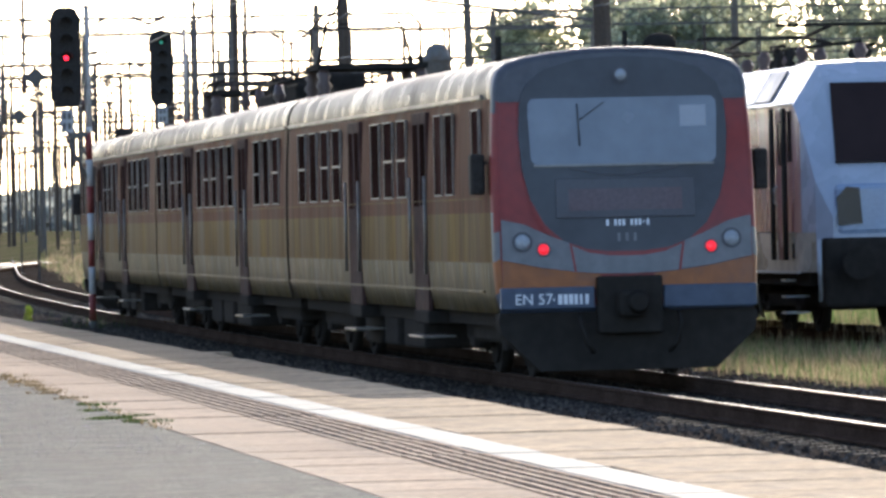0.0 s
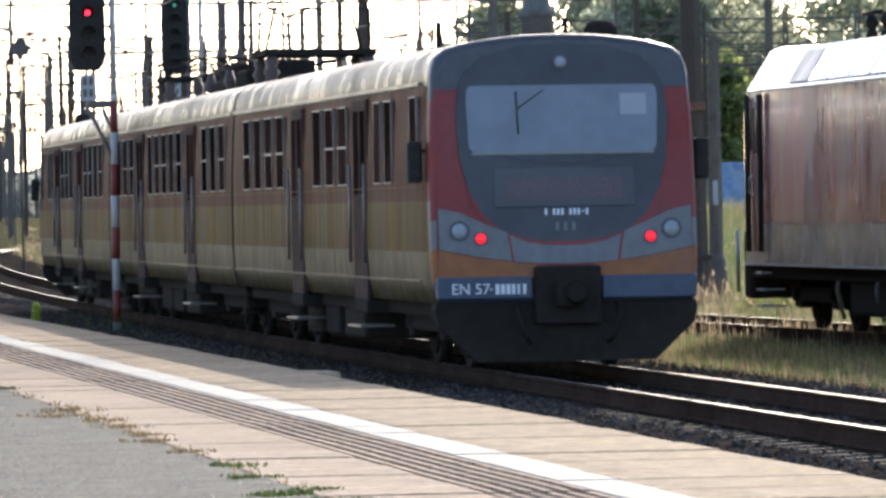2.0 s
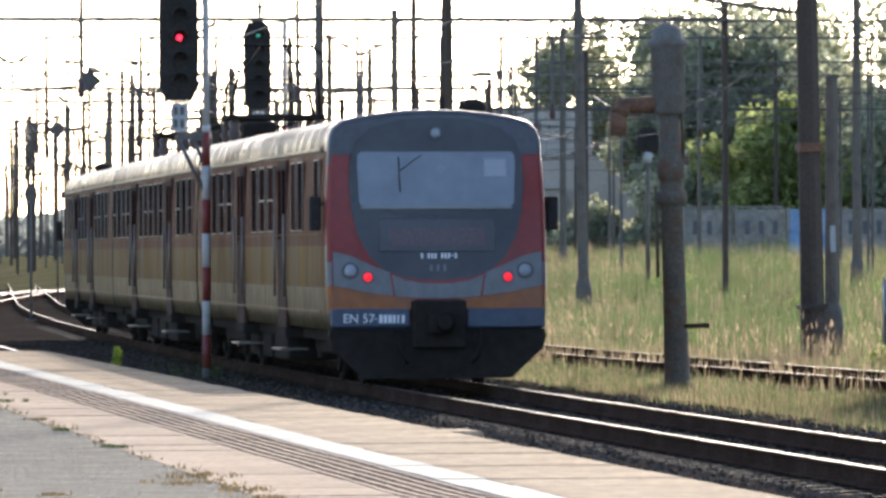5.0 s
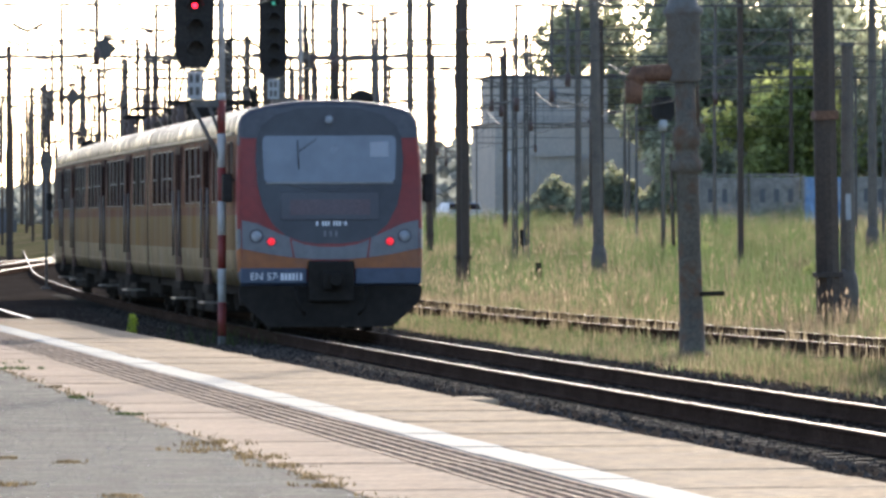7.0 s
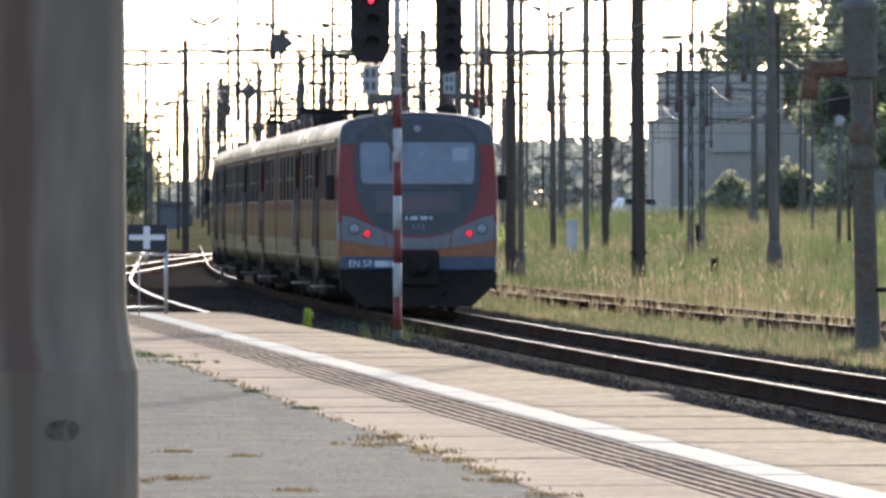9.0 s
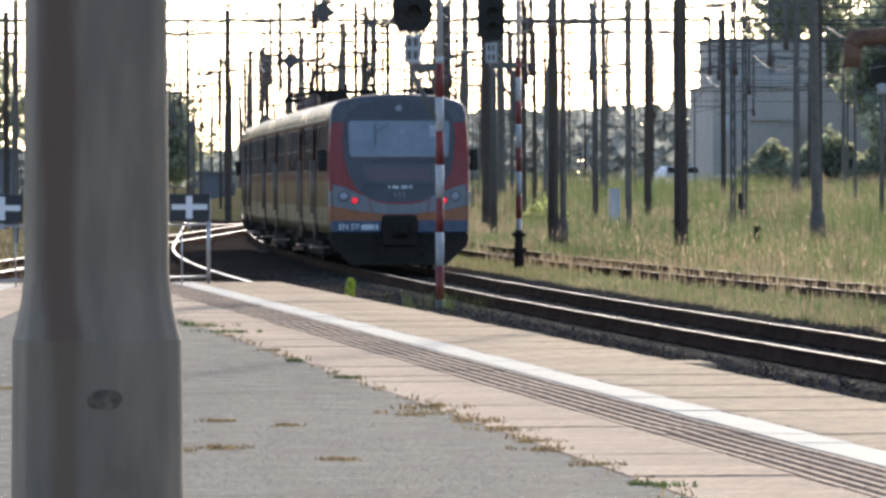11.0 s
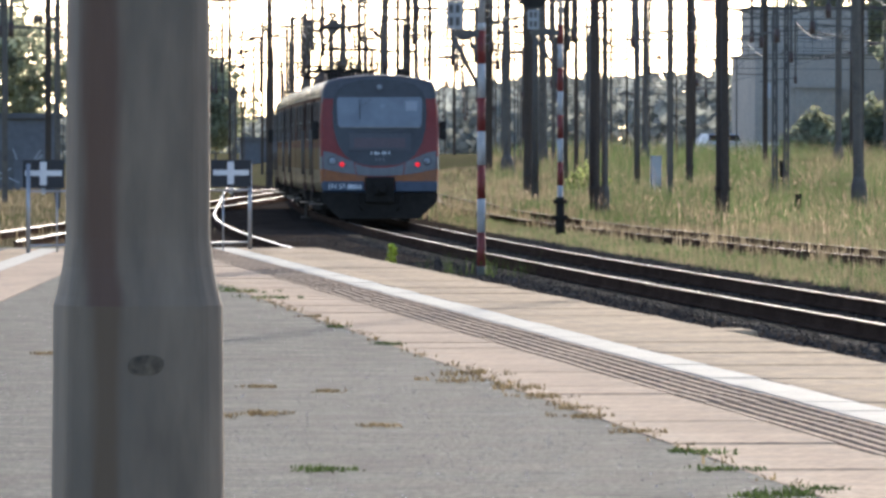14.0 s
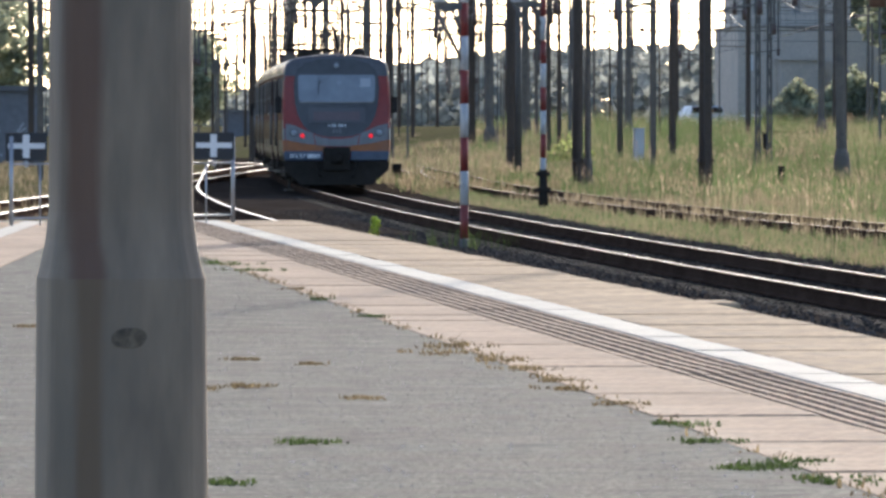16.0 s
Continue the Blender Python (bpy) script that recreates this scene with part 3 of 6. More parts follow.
def letters(text, size, material, parent, m, name="lettering"):
    cu = bpy.data.curves.new(name, "FONT")
    cu.body, cu.size, cu.extrude, cu.align_x, cu.align_y = text, size, 0.003, "CENTER", "CENTER"
    tmp = new(name, cu)
    dg = bpy.context.evaluated_depsgraph_get()
    me = bpy.data.meshes.new_from_object(tmp.evaluated_get(dg))
    bpy.data.objects.remove(tmp)
    me.materials.clear()
    me.materials.append(M[material])
    ob = new(name, me)
    ob.parent, ob.matrix_basis = parent, m
    return ob


def arc(pts_half):
    """An outline of (x, z) with its mirror image."""
    return pts_half + [(-x, z) for x, z in pts_half[::-1] if x > 1e-6]


RAKE = 0.11      # the cab's face leans back this much for each metre up


def raked(ob):
    """Leans a part of the face back, with all that sits on it."""
    for o in (ob, *ob.children_recursive):
        o.data.transform(Matrix(((1, 0, 0, 0), (0, 1, RAKE, -0.73 * RAKE), (0, 0, 1, 0), (0, 0, 0, 1))))
    return ob


def add_cab_face(car):
    """The cab end that faces back along the line: red surround, dark mask, grey and orange bands."""
    bm = bmesh.new()
    rings = []
    for y, s in ((0.9, 1.0), (0.62, 1.0)):
        rings.append([(x, y, z) for x, z in side_profile(s)])
    for y, s in ((0.14, 1.0), (0.06, 0.992), (0.02, 0.975), (0.0, 0.952)):
        rings.append([(x, y + RAKE * max(z - 0.73, 0), z) for x, z in side_profile(s, -(1 - s) * 0.15)])

    def skin(c):
        if c.y > 0.2 + RAKE * max(c.z - 0.73, 0):
            return (5, 6, 7, 8)[band(c)]
        return nose_band(c)
    loft(bm, rings[::-1], cap1=False, mi=skin)
    cab = part("cab_shell", bm, ["t_blue", "t_orange", "t_grey", "t_red", "t_cap", "t_silver", "t_gold", "t_maroon", "t_roof"], car, "red rounded cab end with blue-grey brow")
    y = -0.004
    red = [(0.55, 1.1), (0.95, 1.25), (1.36, 1.6), (1.385, 1.8), (1.385, 2.3), (1.365, 2.75), (1.35, 3.0)]
    raked(part("red_surround", plate(arc(red), y, y - 0.006), "t_red", cab))
    brow = [(x, z) for x, z in side_profile(0.953, -0.007) if z > 3.0]
    raked(part("brow_panel", plate(brow, y - 0.001, y - 0.0065), "t_cap", cab))
    mask = [(0.2, 1.40), (0.45, 1.43), (0.7, 1.52), (0.9, 1.7), (1.05, 1.98), (1.13, 2.3), (1.16, 2.7), (1.14, 3.02), (1.06, 3.24), (0.86, 3.41), (0.5, 3.515), (0.12, 3.54)]
    rim_line = [(a * 1.045, 1.4 + (b - 1.4) * 1.0 - (0.045 if b < 1.6 else 0.02)) for a, b in mask[:5]]
    raked(part("mask_edge", plate(arc(rim_line), y - 0.0245, y - 0.0265), "t_red", cab, "thin red line under the mask"))
    raked(part("front_mask", plate(arc(mask), y - 0.006, y - 0.028), "t_mask", cab, "dark glossy front mask"))
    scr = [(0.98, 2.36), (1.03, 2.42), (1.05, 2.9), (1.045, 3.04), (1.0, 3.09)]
    ws = part("windscreen", plate(arc(scr), y - 0.028, y - 0.04), "t_screen", cab, "wide one-piece windscreen, pale sky reflection put into its colour")
    part("lower_rim", bbox(-1.0, 1.0, y - 0.05, y - 0.028, 2.335, 2.36), "t_frame", ws)
    wip = bmesh.new()
    tube(wip, (-0.5, y - 0.055, 3.02), (-0.485, y - 0.055, 2.56), 0.009)
    tube(wip, (-0.5, y - 0.055, 2.83), (-0.2, y - 0.055, 3.04), 0.006)
    part("wiper", wip, "t_mask", ws)
    part("paper_notice", bbox(0.64, 0.93, y - 0.044, y - 0.040, 2.76, 2.99), "paper", ws, "white paper behind the glass")
    raked(ws)
    dis = part("destination_display", bbox(-0.77, 0.77, y - 0.046, y - 0.024, 1.77, 2.20, bevel=0.008), "t_rim", cab)
    part("display_window", bbox(-0.63, 0.63, y - 0.052, y - 0.046, 1.85, 2.09), "t_led", dis, "unlit red-brown display window")
    raked(dis)
    bm = bmesh.new()
    pts = [(-0.62 + 0.155 * i, y - 0.034, 2.235 + 0.09 * ((-0.62 + 0.155 * i) / 0.62) ** 2) for i in range(9)]
    for p, q in zip(pts, pts[1:]):
        tube(bm, p, q, 0.009, n=6)
    raked(part("trim_arc", bm, "t_rim", cab))
    # grey band with the lamps, thin red seams between its pieces
    for s in (-1, 1):
        g = [(s * 1.385, 1.77), (s * 1.14, 1.715), (s * 0.86, 1.585), (s * 0.64, 1.50), (s * 0.59, 1.185), (s * 0.95, 1.235), (s * 1.385, 1.325)]
        gp = part("lamp_panel", plate(g if s < 0 else g[::-1], y - 0.030, y - 0.038), "t_grey", cab, "light grey lamp panel")
        headlamp(gp, "headlight", s * 1.16, 1.52, 0.112, y - 0.036, ("t_rim", "chrome"), "round clear headlight, off")
        headlamp(gp, "tail_lamp", s * 0.93, 1.435, 0.078, y - 0.036, ("t_rim", "tail_red"), "round red tail lamp, lit")
        raked(gp)
        seam = [(s * 0.64, 1.50), (s * 0.615, 1.49), (s * 0.566, 1.18), (s * 0.59, 1.185)]
        raked(part("red_seam", plate(seam if s < 0 else seam[::-1], y - 0.030, y - 0.040), "t_red", cab))
        o = [(s * 1.385, 1.0), (s * 0.3, 1.0), (s * 0.3, 1.15), (s * 0.59, 1.18), (s * 0.95, 1.23), (s * 1.385, 1.32)]
        raked(part("orange_band", plate(o if s < 0 else o[::-1], y - 0.006, y - 0.028), "t_orange", cab))
    gc = [(0.05, 1.155), (0.3, 1.16), (0.565, 1.182), (0.612, 1.47), (0.42, 1.39), (0.2, 1.355), (0.05, 1.35)]
    raked(part("grey_valance", plate(arc(gc), y - 0.0295, y - 0.036), "t_grey", cab, "light grey band under the mask"))
    raked_top = part("top_lamp_seat", btube((0, y - 0.024, 3.34), (0, y - 0.034, 3.34), 0.11, n=20), "t_mask", cab)
    headlamp(raked_top, "top_headlight", 0.0, 3.34, 0.085, y - 0.03, ("t_rim", "chrome"), "round headlight above the windscreen")
    raked(raked_top)
    # bumper plates either side of the coupler
    part("number_panel", bbox(-1.42, -0.38, -0.05, 0.1, 0.78, 1.02, bevel=0.02), "t_blue", cab, "blue panel with white type lettering")
    lt = letters("EN 57", 0.165, "t_letter", cab, pose(-1.06, -0.054, 0.885, 90, 0, 0), "type_lettering")
    lt["label"] = "white class lettering EN 57"
    for i, wd in enumerate((0.035, 0.075, 0.075, 0.075, 0.06, 0.045, 0.06)):
        part("serial_bar", bbox(-0.85 + i * 0.06, -0.85 + i * 0.06 + wd * 0.6, -0.056, -0.051, 0.875 if i == 0 else 0.83, 0.895 if i == 0 else 0.94), "t_letter", cab)
    part("bumper_panel", bbox(0.38, 1.42, -0.05, 0.1, 0.77, 1.02, bevel=0.02), "t_blue", cab, "blue bumper panel")
    for i in range(11):
        if i not in (1, 5):
            raked(part("number_bar", bbox(-0.22 + i * 0.045, -0.193 + i * 0.045, y - 0.034, y - 0.028, 1.68 if i != 9 else 1.71, 1.75 if i != 9 else 1.725), "t_letter", cab))
    for i in range(3):
        raked(part("number_bar", bbox(-0.1 + i * 0.09, -0.07 + i * 0.09, y - 0.034, y - 0.028, 1.51, 1.6), "t_grey", cab))
    cp = part("coupler", bbox(-0.36, 0.36, -0.12, 0.4, 0.5, 1.13, bevel=0.03), "t_under", cab, "black automatic coupler head")
    part("coupler_face", bbox(-0.17, 0.17, -0.34, -0.12, 0.68, 0.98, bevel=0.06), "t_under", cp)
    part("coupler_funnel", btube((0.05, -0.42, 0.84), (0.05, -0.36, 0.84), 0.09, 0.13, n=14), "t_under", cp)
    for s in (-1, 1):
        part("air_hose", polytube([(s * 0.55, -0.02, 0.72), (s * 0.55, -0.16, 0.6), (s * 0.5, -0.2, 0.4), (s * 0.42, -0.12, 0.3)], 0.028), "t_under", cp)
    plow = [(1.42, 0.745), (1.44, 0.66), (1.40, 0.5), (1.02, 0.14), (0.98, 0.1), (0.3, 0.1)]
    part("plough", plate(arc(plow), 0.05, 0.35), "t_under", cab, "black snow plough skirt")
    for s in (-1, 1):
        mir = part("mirror", bbox(*sorted((s * 1.5, s * 1.66)), 0.42, 0.62, 2.05, 2.5, bevel=0.03), "black", cab, "black wing mirror")
        part("mirror_arm", btube((s * 1.38, 0.5, 2.4), (s * 1.55, 0.5, 2.4), 0.02), "black", mir)
    # whistle and vents on the brow
    bm = bmesh.new()
    turned(bm, [(0.05, 3.5), (0.14, 3.58), (0.19, 3.66), (0.19, 3.72), (0.14, 3.79), (0.02, 3.82)], 0.62, 1.3, 14)
    rf = part("roof_horn", bm, "t_under", cab, "dark round roof horn")
    part("roof_aerial", btube((0.18, 1.0, 3.56), (0.18, 1.0, 3.84), 0.03), "t_under", rf)
    part("roof_aerial", btube((-0.95, 3.0, 3.5), (-0.95, 3.0, 3.86), 0.035), "t_under", rf)


def add_sides(car, y0, y1, doors, windows):
    bm = bmesh.new()
    n = 6
    rings = [[(x, y0 + (y1 - y0) * i / n, z) for x, z in side_profile()] for i in range(n + 1)]
    loft(bm, rings, cap0=False, cap1=False, mi=band)
    for ring in (rings[0][::-1], rings[-1]):
        bm.faces.new([bm.verts.new(p) for p in ring]).material_index = 4
    part("body_shell", bm, ["t_silver", "t_gold", "t_maroon", "t_roof", "t_under"], car, "grimy red, orange and grey body side")
    for s in (-1, 1):
        g = part("gutter", bbox(*sorted((s * 1.425, s * 1.46)), y0 + 0.1, y1 - 0.1, 3.115, 3.155), "t_frame", car)
        for d in doors:
            add_door(car, s, d)
        for k, (w, wd) in enumerate(windows):
            add_window(car, s, w, wd * 0.86, 2.06, 3.0, wd > 0.9 and k % 3 != 1)
    for s in (-1, 1):
        part("waist_rail", bbox(*sorted((s * 1.462, s * 1.482)), y0 + 0.05, y1 - 0.05, 2.0, 2.016), "t_gold", car)
        part("sill_strip", bbox(*sorted((s * 1.44, s * 1.476)), y0 + 0.05, y1 - 0.05, 0.965, 0.99), "t_silver", car)
    part("underframe", bbox(-1.25, 1.25, y0 + 0.3, y1 - 0.3, 0.58, 0.80), "t_under", car)
    for i, (a, b) in enumerate(((0.36, 0.46), (0.49, 0.56), (0.58, 0.66))):
        part("equipment_box", bbox(-1.22, 1.22, y0 + (y1 - y0) * a, y0 + (y1 - y0) * b, 0.22, 0.6, bevel=0.04), "t_under", car)


def build_end_car(name, flip):
    car = empty(name, pose(0, 0, RAIL_Z), "leading end car of a red and orange electric train" if flip else "red and orange electric train end car with lit tail lamps", "train car", "cars of the electric train")
    wins = [(3.55, 0.75), (4.5, 0.75)] + [(7.85 + 1.3 * i, 1.0) for i in range(3)] + [(14.6 + 1.35 * i, 1.0) for i in range(4)]
    add_sides(car, 0.9, 20.58, (6.2, 12.7), wins)
    add_window(car, -1, 1.35, 0.6, 2.06, 3.0, False)
    add_window(car, 1, 1.35, 0.6, 2.06, 3.0, False)
    add_cab_face(car)
    add_bogie(car, 3.2)
    add_bogie(car, 17.6)
    part("gangway", bbox(-1.1, 1.1, 20.58, 20.7, 0.75, 3.3, bevel=0.03), "t_under", car, "black gangway bellows")
    for y in (3.0, 9.0, 15.0):
        bm = bmesh.new()
        loft(bm, [[(-0.5, y, 3.5), (0.5, y, 3.5), (0.5, y + 1.0, 3.5), (-0.5, y + 1.0, 3.5)], [(-0.35, y + 0.1, 3.68), (0.35, y + 0.1, 3.68), (0.35, y + 0.9, 3.68), (-0.35, y + 0.9, 3.68)]], smooth=False)
        part("roof_vent", bm, "t_roof", car)
    return car


def add_pantograph(car, y, up):
    """A diamond pantograph on four insulators."""
    base = part("pantograph_base", bbox(-0.8, 0.8, y - 0.9, y + 0.9, 3.98, 4.06), "t_under", car, "dark pantograph frame")
    for sx in (-0.7, 0.7):
        for sy in (-0.8, 0.8):
            bm = bmesh.new()
            turned(bm, [(0.07, 3.5), (0.12, 3.58), (0.07, 3.66), (0.12, 3.74), (0.07, 3.82), (0.1, 3.9), (0.06, 3.98)], sx, y + sy, 10)
            part("insulator", bm, "insul", base)
    h = 1.15 if up else 0.28
    for sx in (-0.75, 0.75):
        for sy in (-1, 1):
            part("lower_arm", btube((sx, y + sy * 0.5, 4.05), (sx * 0.9, y + sy * 1.05, 4.05 + h * 0.5), 0.024), "t_under", base)
            part("upper_arm", btube((sx * 0.9, y + sy * 1.05, 4.05 + h * 0.5), (sx * 0.3, y + sy * 0.12, 4.05 + h), 0.016), "t_under", base)
    for sy in (-1, 1):
        part("cross_bar", btube((-0.7, y + sy * 1.05, 4.05 + h * 0.5), (0.7, y + sy * 1.05, 4.05 + h * 0.5), 0.014), "t_under", base)
        part("collector_strip", polytube([(-0.85, y + sy * 0.15, 3.92 + h), (-0.65, y + sy * 0.15, 4.08 + h), (0.65, y + sy * 0.15, 4.08 + h), (0.85, y + sy * 0.15, 3.92 + h)], 0.018, 6), "t_under", base)


def build_mid_car():
    car = empty("motor_car", pose(0, 0, RAIL_Z), "middle motor car with pantographs and roof gear, red and orange", "train car", "cars of the electric train")
    wins = [(1.4 + 1.35 * i, 1.0) for i in range(3)] + [(8.3 + 1.32 * i, 1.0) for i in range(5)] + [(17.2 + 1.35 * i, 1.0) for i in range(4)]
    add_sides(car, 0.1, 22.1, (6.4, 15.6), wins)
    add_bogie(car, 3.4)
    add_bogie(car, 18.8)
    part("gangway", bbox(-1.1, 1.1, 0.0, 0.1, 0.75, 3.3, bevel=0.03), "t_under", car)
    part("gangway", bbox(-1.1, 1.1, 22.1, 22.2, 0.75, 3.3, bevel=0.03), "t_under", car)
    add_pantograph(car, 2.6, True)
    add_pantograph(car, 19.3, False)
    for a, b, w, h in ((5.0, 5.8, 0.28, 4.0), (6.6, 7.1, 0.3, 4.05), (7.6, 9.2, 0.5, 3.92), (10.0, 12.2, 0.6, 3.82), (13.2, 14.0, 0.3, 4.12)):
        part("roof_gear", bbox(-w, w, a, b, 3.4, h, bevel=0.05), "t_under", car, "dark roof equipment box")
    for x in (-0.55, 0.55):
        bar = part("busbar", btube((x, 4.2, 3.97), (x, 15.0, 3.97), 0.025), "t_under", car)
        for y in (4.2, 9.6, 12.7, 15.0):
            bm = bmesh.new()
            turned(bm, [(0.05, 3.45), (0.1, 3.55), (0.05, 3.66), (0.1, 3.77), (0.05, 3.95)], x, y, 8)
            part("insulator", bm, "insul", bar)
    return car


rear_car = build_end_car("cab_car", False)
motor_car = build_mid_car()
front_car = build_end_car("cab_car", True)


# ---- the standing locomotive ----
def build_loco():
    x, y0, y1 = 19.1, 66.6, 86.5
    c = (y0 + y1) / 2
    lo = empty("locomotive", pose(x, c, RAIL_Z - 0.02), "red and white electric locomotive standing on the siding", "locomotive")
    half = (y1 - y0) / 2

    stations = [(0.0, 1.14, 1.7, 0.95, 2.0), (0.3, 1.34, 2.25, 1.02, 2.65), (0.85, 1.45, 3.1, 1.07, 3.72), (1.2, 1.48, 3.38, 1.1, 3.98), (2.0, 1.49, 3.4, 1.13, 4.02), (2.9, 1.49, 3.4, 1.13, 3.98)]
    ys = [(-half + q[0], *q[1:]) for q in stations] + [(half - q[0], *q[1:]) for q in stations[::-1]]
    rings = []
    for y, w, side_top, wt, top in ys:
        h = [(w, 0.92), (w, 1.5), (w, side_top), (wt, top), (wt * 0.5, top + 0.03), (0, top + 0.04)]
        rings.append([(a, y, b) for a, b in h + [(-a, b) for a, b in h[-2::-1]]])

    def mi(p):
        if p.z > 3.42 or (abs(p.y) > half - 1.2 and abs(p.x) < 1.35):
            return 1
        if abs(p.y) > half - 0.85 and p.z > 1.5:
            return 1
        return 2 if p.z < 1.5 else 0
    bm = bmesh.new()
    loft(bm, rings, mi=mi, smooth=False)
    part("body_shell", bm, ["l_red", "l_white", "l_beige"], lo, "glossy red side with white roof shoulder and beige sill")
    for s in (-1, 1):
        part("gutter", bbox(*sorted((s * 1.485, s * 1.51)), -half + 1.2, half - 1.2, 3.375, 3.405), "t_rim", lo)
        part("band_seam", bbox(*sorted((s * 1.486, s * 1.494)), -half + 1.2, half - 1.2, 1.495, 1.512), "t_rim", lo)
        part("sill_edge", bbox(*sorted((s * 1.47, s * 1.5)), -half + 0.9, half - 0.9, 0.90, 0.935), "galv", lo)
        for i in range(9):
            y = -half + 3.0 + i * 1.4
            lo_z, hi_z = 3.46, 3.92
            dark = i in (0, 3, 8)
            bm = bmesh.new()
            quad = [(s * 1.462, y + 0.04, lo_z), (s * 1.462, y + 1.34, lo_z), (s * 1.175, y + 1.34, hi_z), (s * 1.175, y + 0.04, hi_z)]
            loft(bm, [quad, [(a + s * 0.02, b, c2 + 0.012) for a, b, c2 in quad]], smooth=False)
            part("roof_grille", bm, "t_mask" if dark else "l_blue", lo, "dark grille" if dark else "pale blue-grey roof panel")
        for e in (-1, 1):
            y = e * (half - 2.1)
            d = part("cab_door", bbox(*sorted((s * 1.46, s * 1.505)), y - 0.36, y + 0.36, 1.1, 3.34, bevel=0.01), "l_red", lo, "red cab door with handrails")
            part("pane", bbox(*sorted((s * 1.50, s * 1.512)), y - 0.22, y + 0.22, 2.5, 3.15), "t_glass", d)
            for q in (-0.47, 0.47):
                part("handrail", btube((s * 1.55, y + q, 1.1), (s * 1.55, y + q, 3.35), 0.04), "t_under", d)
            part("handle", polytube([(s * 1.51, y + 0.3, 2.2), (s * 1.56, y + 0.3, 2.15), (s * 1.56, y + 0.3, 1.95), (s * 1.51, y + 0.3, 1.9)], 0.015), "galv", d)
            part("side_window", bbox(*sorted((s * 1.47, s * 1.50)), y + e * 0.62 - 0.13, y + e * 0.62 + 0.13, 2.55, 3.3), "t_glass", lo)
            part("access_hatch", bbox(*sorted((s * 1.485, s * 1.498)), y - 0.12, y + 0.12, 1.1, 1.3), "t_under", lo)
            part("access_hatch", bbox(*sorted((s * 1.485, s * 1.498)), y + e * 0.75 - 0.07, y + e * 0.75 + 0.07, 1.12, 1.34), "t_under", lo)
            for k in range(3):
                part("cab_step", bbox(*sorted((s * 1.15, s * 1.5)), y - 0.2, y + 0.2, 0.3 + k * 0.24, 0.33 + k * 0.24), "galv", lo)
        for i in range(4):
            y = -half + 5.2 + i * 2.6
            part("sand_pipe", polytube([(s * 1.3, y, 0.9), (s * 1.32, y + 0.1, 0.6), (s * 1.2, y + 0.25, 0.2)], 0.03), "galv", lo)
    for e in (-1, 1):
        wind = bmesh.new()
        quad = [(-1.06, e * (half - 0.2), 2.5), (1.06, e * (half - 0.2), 2.5), (1.0, e * (half - 0.84), 3.66), (-1.0, e * (half - 0.84), 3.66)]
        loft(wind, [quad, [(a, b + e * 0.06, c2 + 0.03) for a, b, c2 in quad]], smooth=False)
        part("windscreen", wind, "t_glass", lo, "dark raked windscreen")
        bm = bmesh.new()
        box(bm, -1.1, 1.1, *sorted((e * (half - 0.25), e * (half + 0.03))), 1.45, 2.2, bevel=0.08)
        part("front_panel", bm, "l_blue", lo, "pale blue front panel")
        bm = bmesh.new()
        box(bm, -1.3, 1.3, *sorted((e * (half - 0.5), e * (half + 0.1))), 0.4, 1.42, bevel=0.06)
        part("buffer_beam", bm, "t_under", lo, "black buffer beam")
        for s in (-1, 1):
            bf = part("buffer", btube((s * 0.88, e * half, 1.05), (s * 0.88, e * (half + 0.5), 1.05), 0.12, n=14), "t_under", lo)
            part("buffer_head", btube((s * 0.88, e * (half + 0.5), 1.05), (s * 0.88, e * (half + 0.56), 1.05), 0.24, n=16), "t_under", bf)
            hl = plate([(s * 0.72, 1.62), (s * 1.08, 1.6), (s * 1.1, 2.0), (s * 0.95, 2.16), (s * 0.76, 2.14)], e * (half + 0.02), e * (half + 0.06))
            part("headlight", hl, "lens_dark", lo, "dark headlight cluster")
            part("guard_rail", btube((s * 1.38, e * (half + 0.12), 0.5), (s * 1.38, e * (half + 0.12), 1.4), 0.03), "galv", lo)
    for y in (-half + 4.3, half - 4.3):
        add_bogie(lo, y)
    part("underframe", bbox(-1.35, 1.35, -half + 0.8, half - 0.8, 0.72, 0.97), "t_under", lo)
    part("transformer_tank", bbox(-1.3, 1.3, -2.4, 2.4, 0.25, 0.75, bevel=0.06), "t_under", lo)
    for y in (-3.5, 3.5):
        bm = bmesh.new()
        for sx in (-0.6, 0.6):
            for sy in (-0.5, 0.5):
                turned(bm, [(0.05, 3.95), (0.1, 4.05), (0.05, 4.15), (0.1, 4.25), (0.05, 4.35)], sx, y + sy, 8)
        tube(bm, (-0.7, y - 0.6, 4.37), (-0.7, y + 0.6, 4.37), 0.03)
        tube(bm, (0.7, y - 0.6, 4.37), (0.7, y + 0.6, 4.37), 0.03)
        tube(bm, (0, y - 0.6, 4.4), (0, y + 1.5, 4.55), 0.035)
        tube(bm, (0, y + 1.5, 4.55), (0, y - 0.9, 4.68), 0.03)
        tube(bm, (-0.9, y - 0.9, 4.68), (0.9, y - 0.9, 4.68), 0.03)
        part("pantograph", bm, "t_under", lo, "folded single-arm pantograph")
    for i in range(7):
        bm = bmesh.new()
        turned(bm, [(0.06, 3.95), (0.12, 4.05), (0.06, 4.15), (0.12, 4.25), (0.06, 4.38)], 0.3 * (-1) ** i, -5 + i * 1.6, 8)
        part("roof_insulator", bm, "insul", lo)
    bm = bmesh.new()
    tube(bm, (0.3, -5, 4.4), (-0.3, 4.8, 4.4), 0.03)
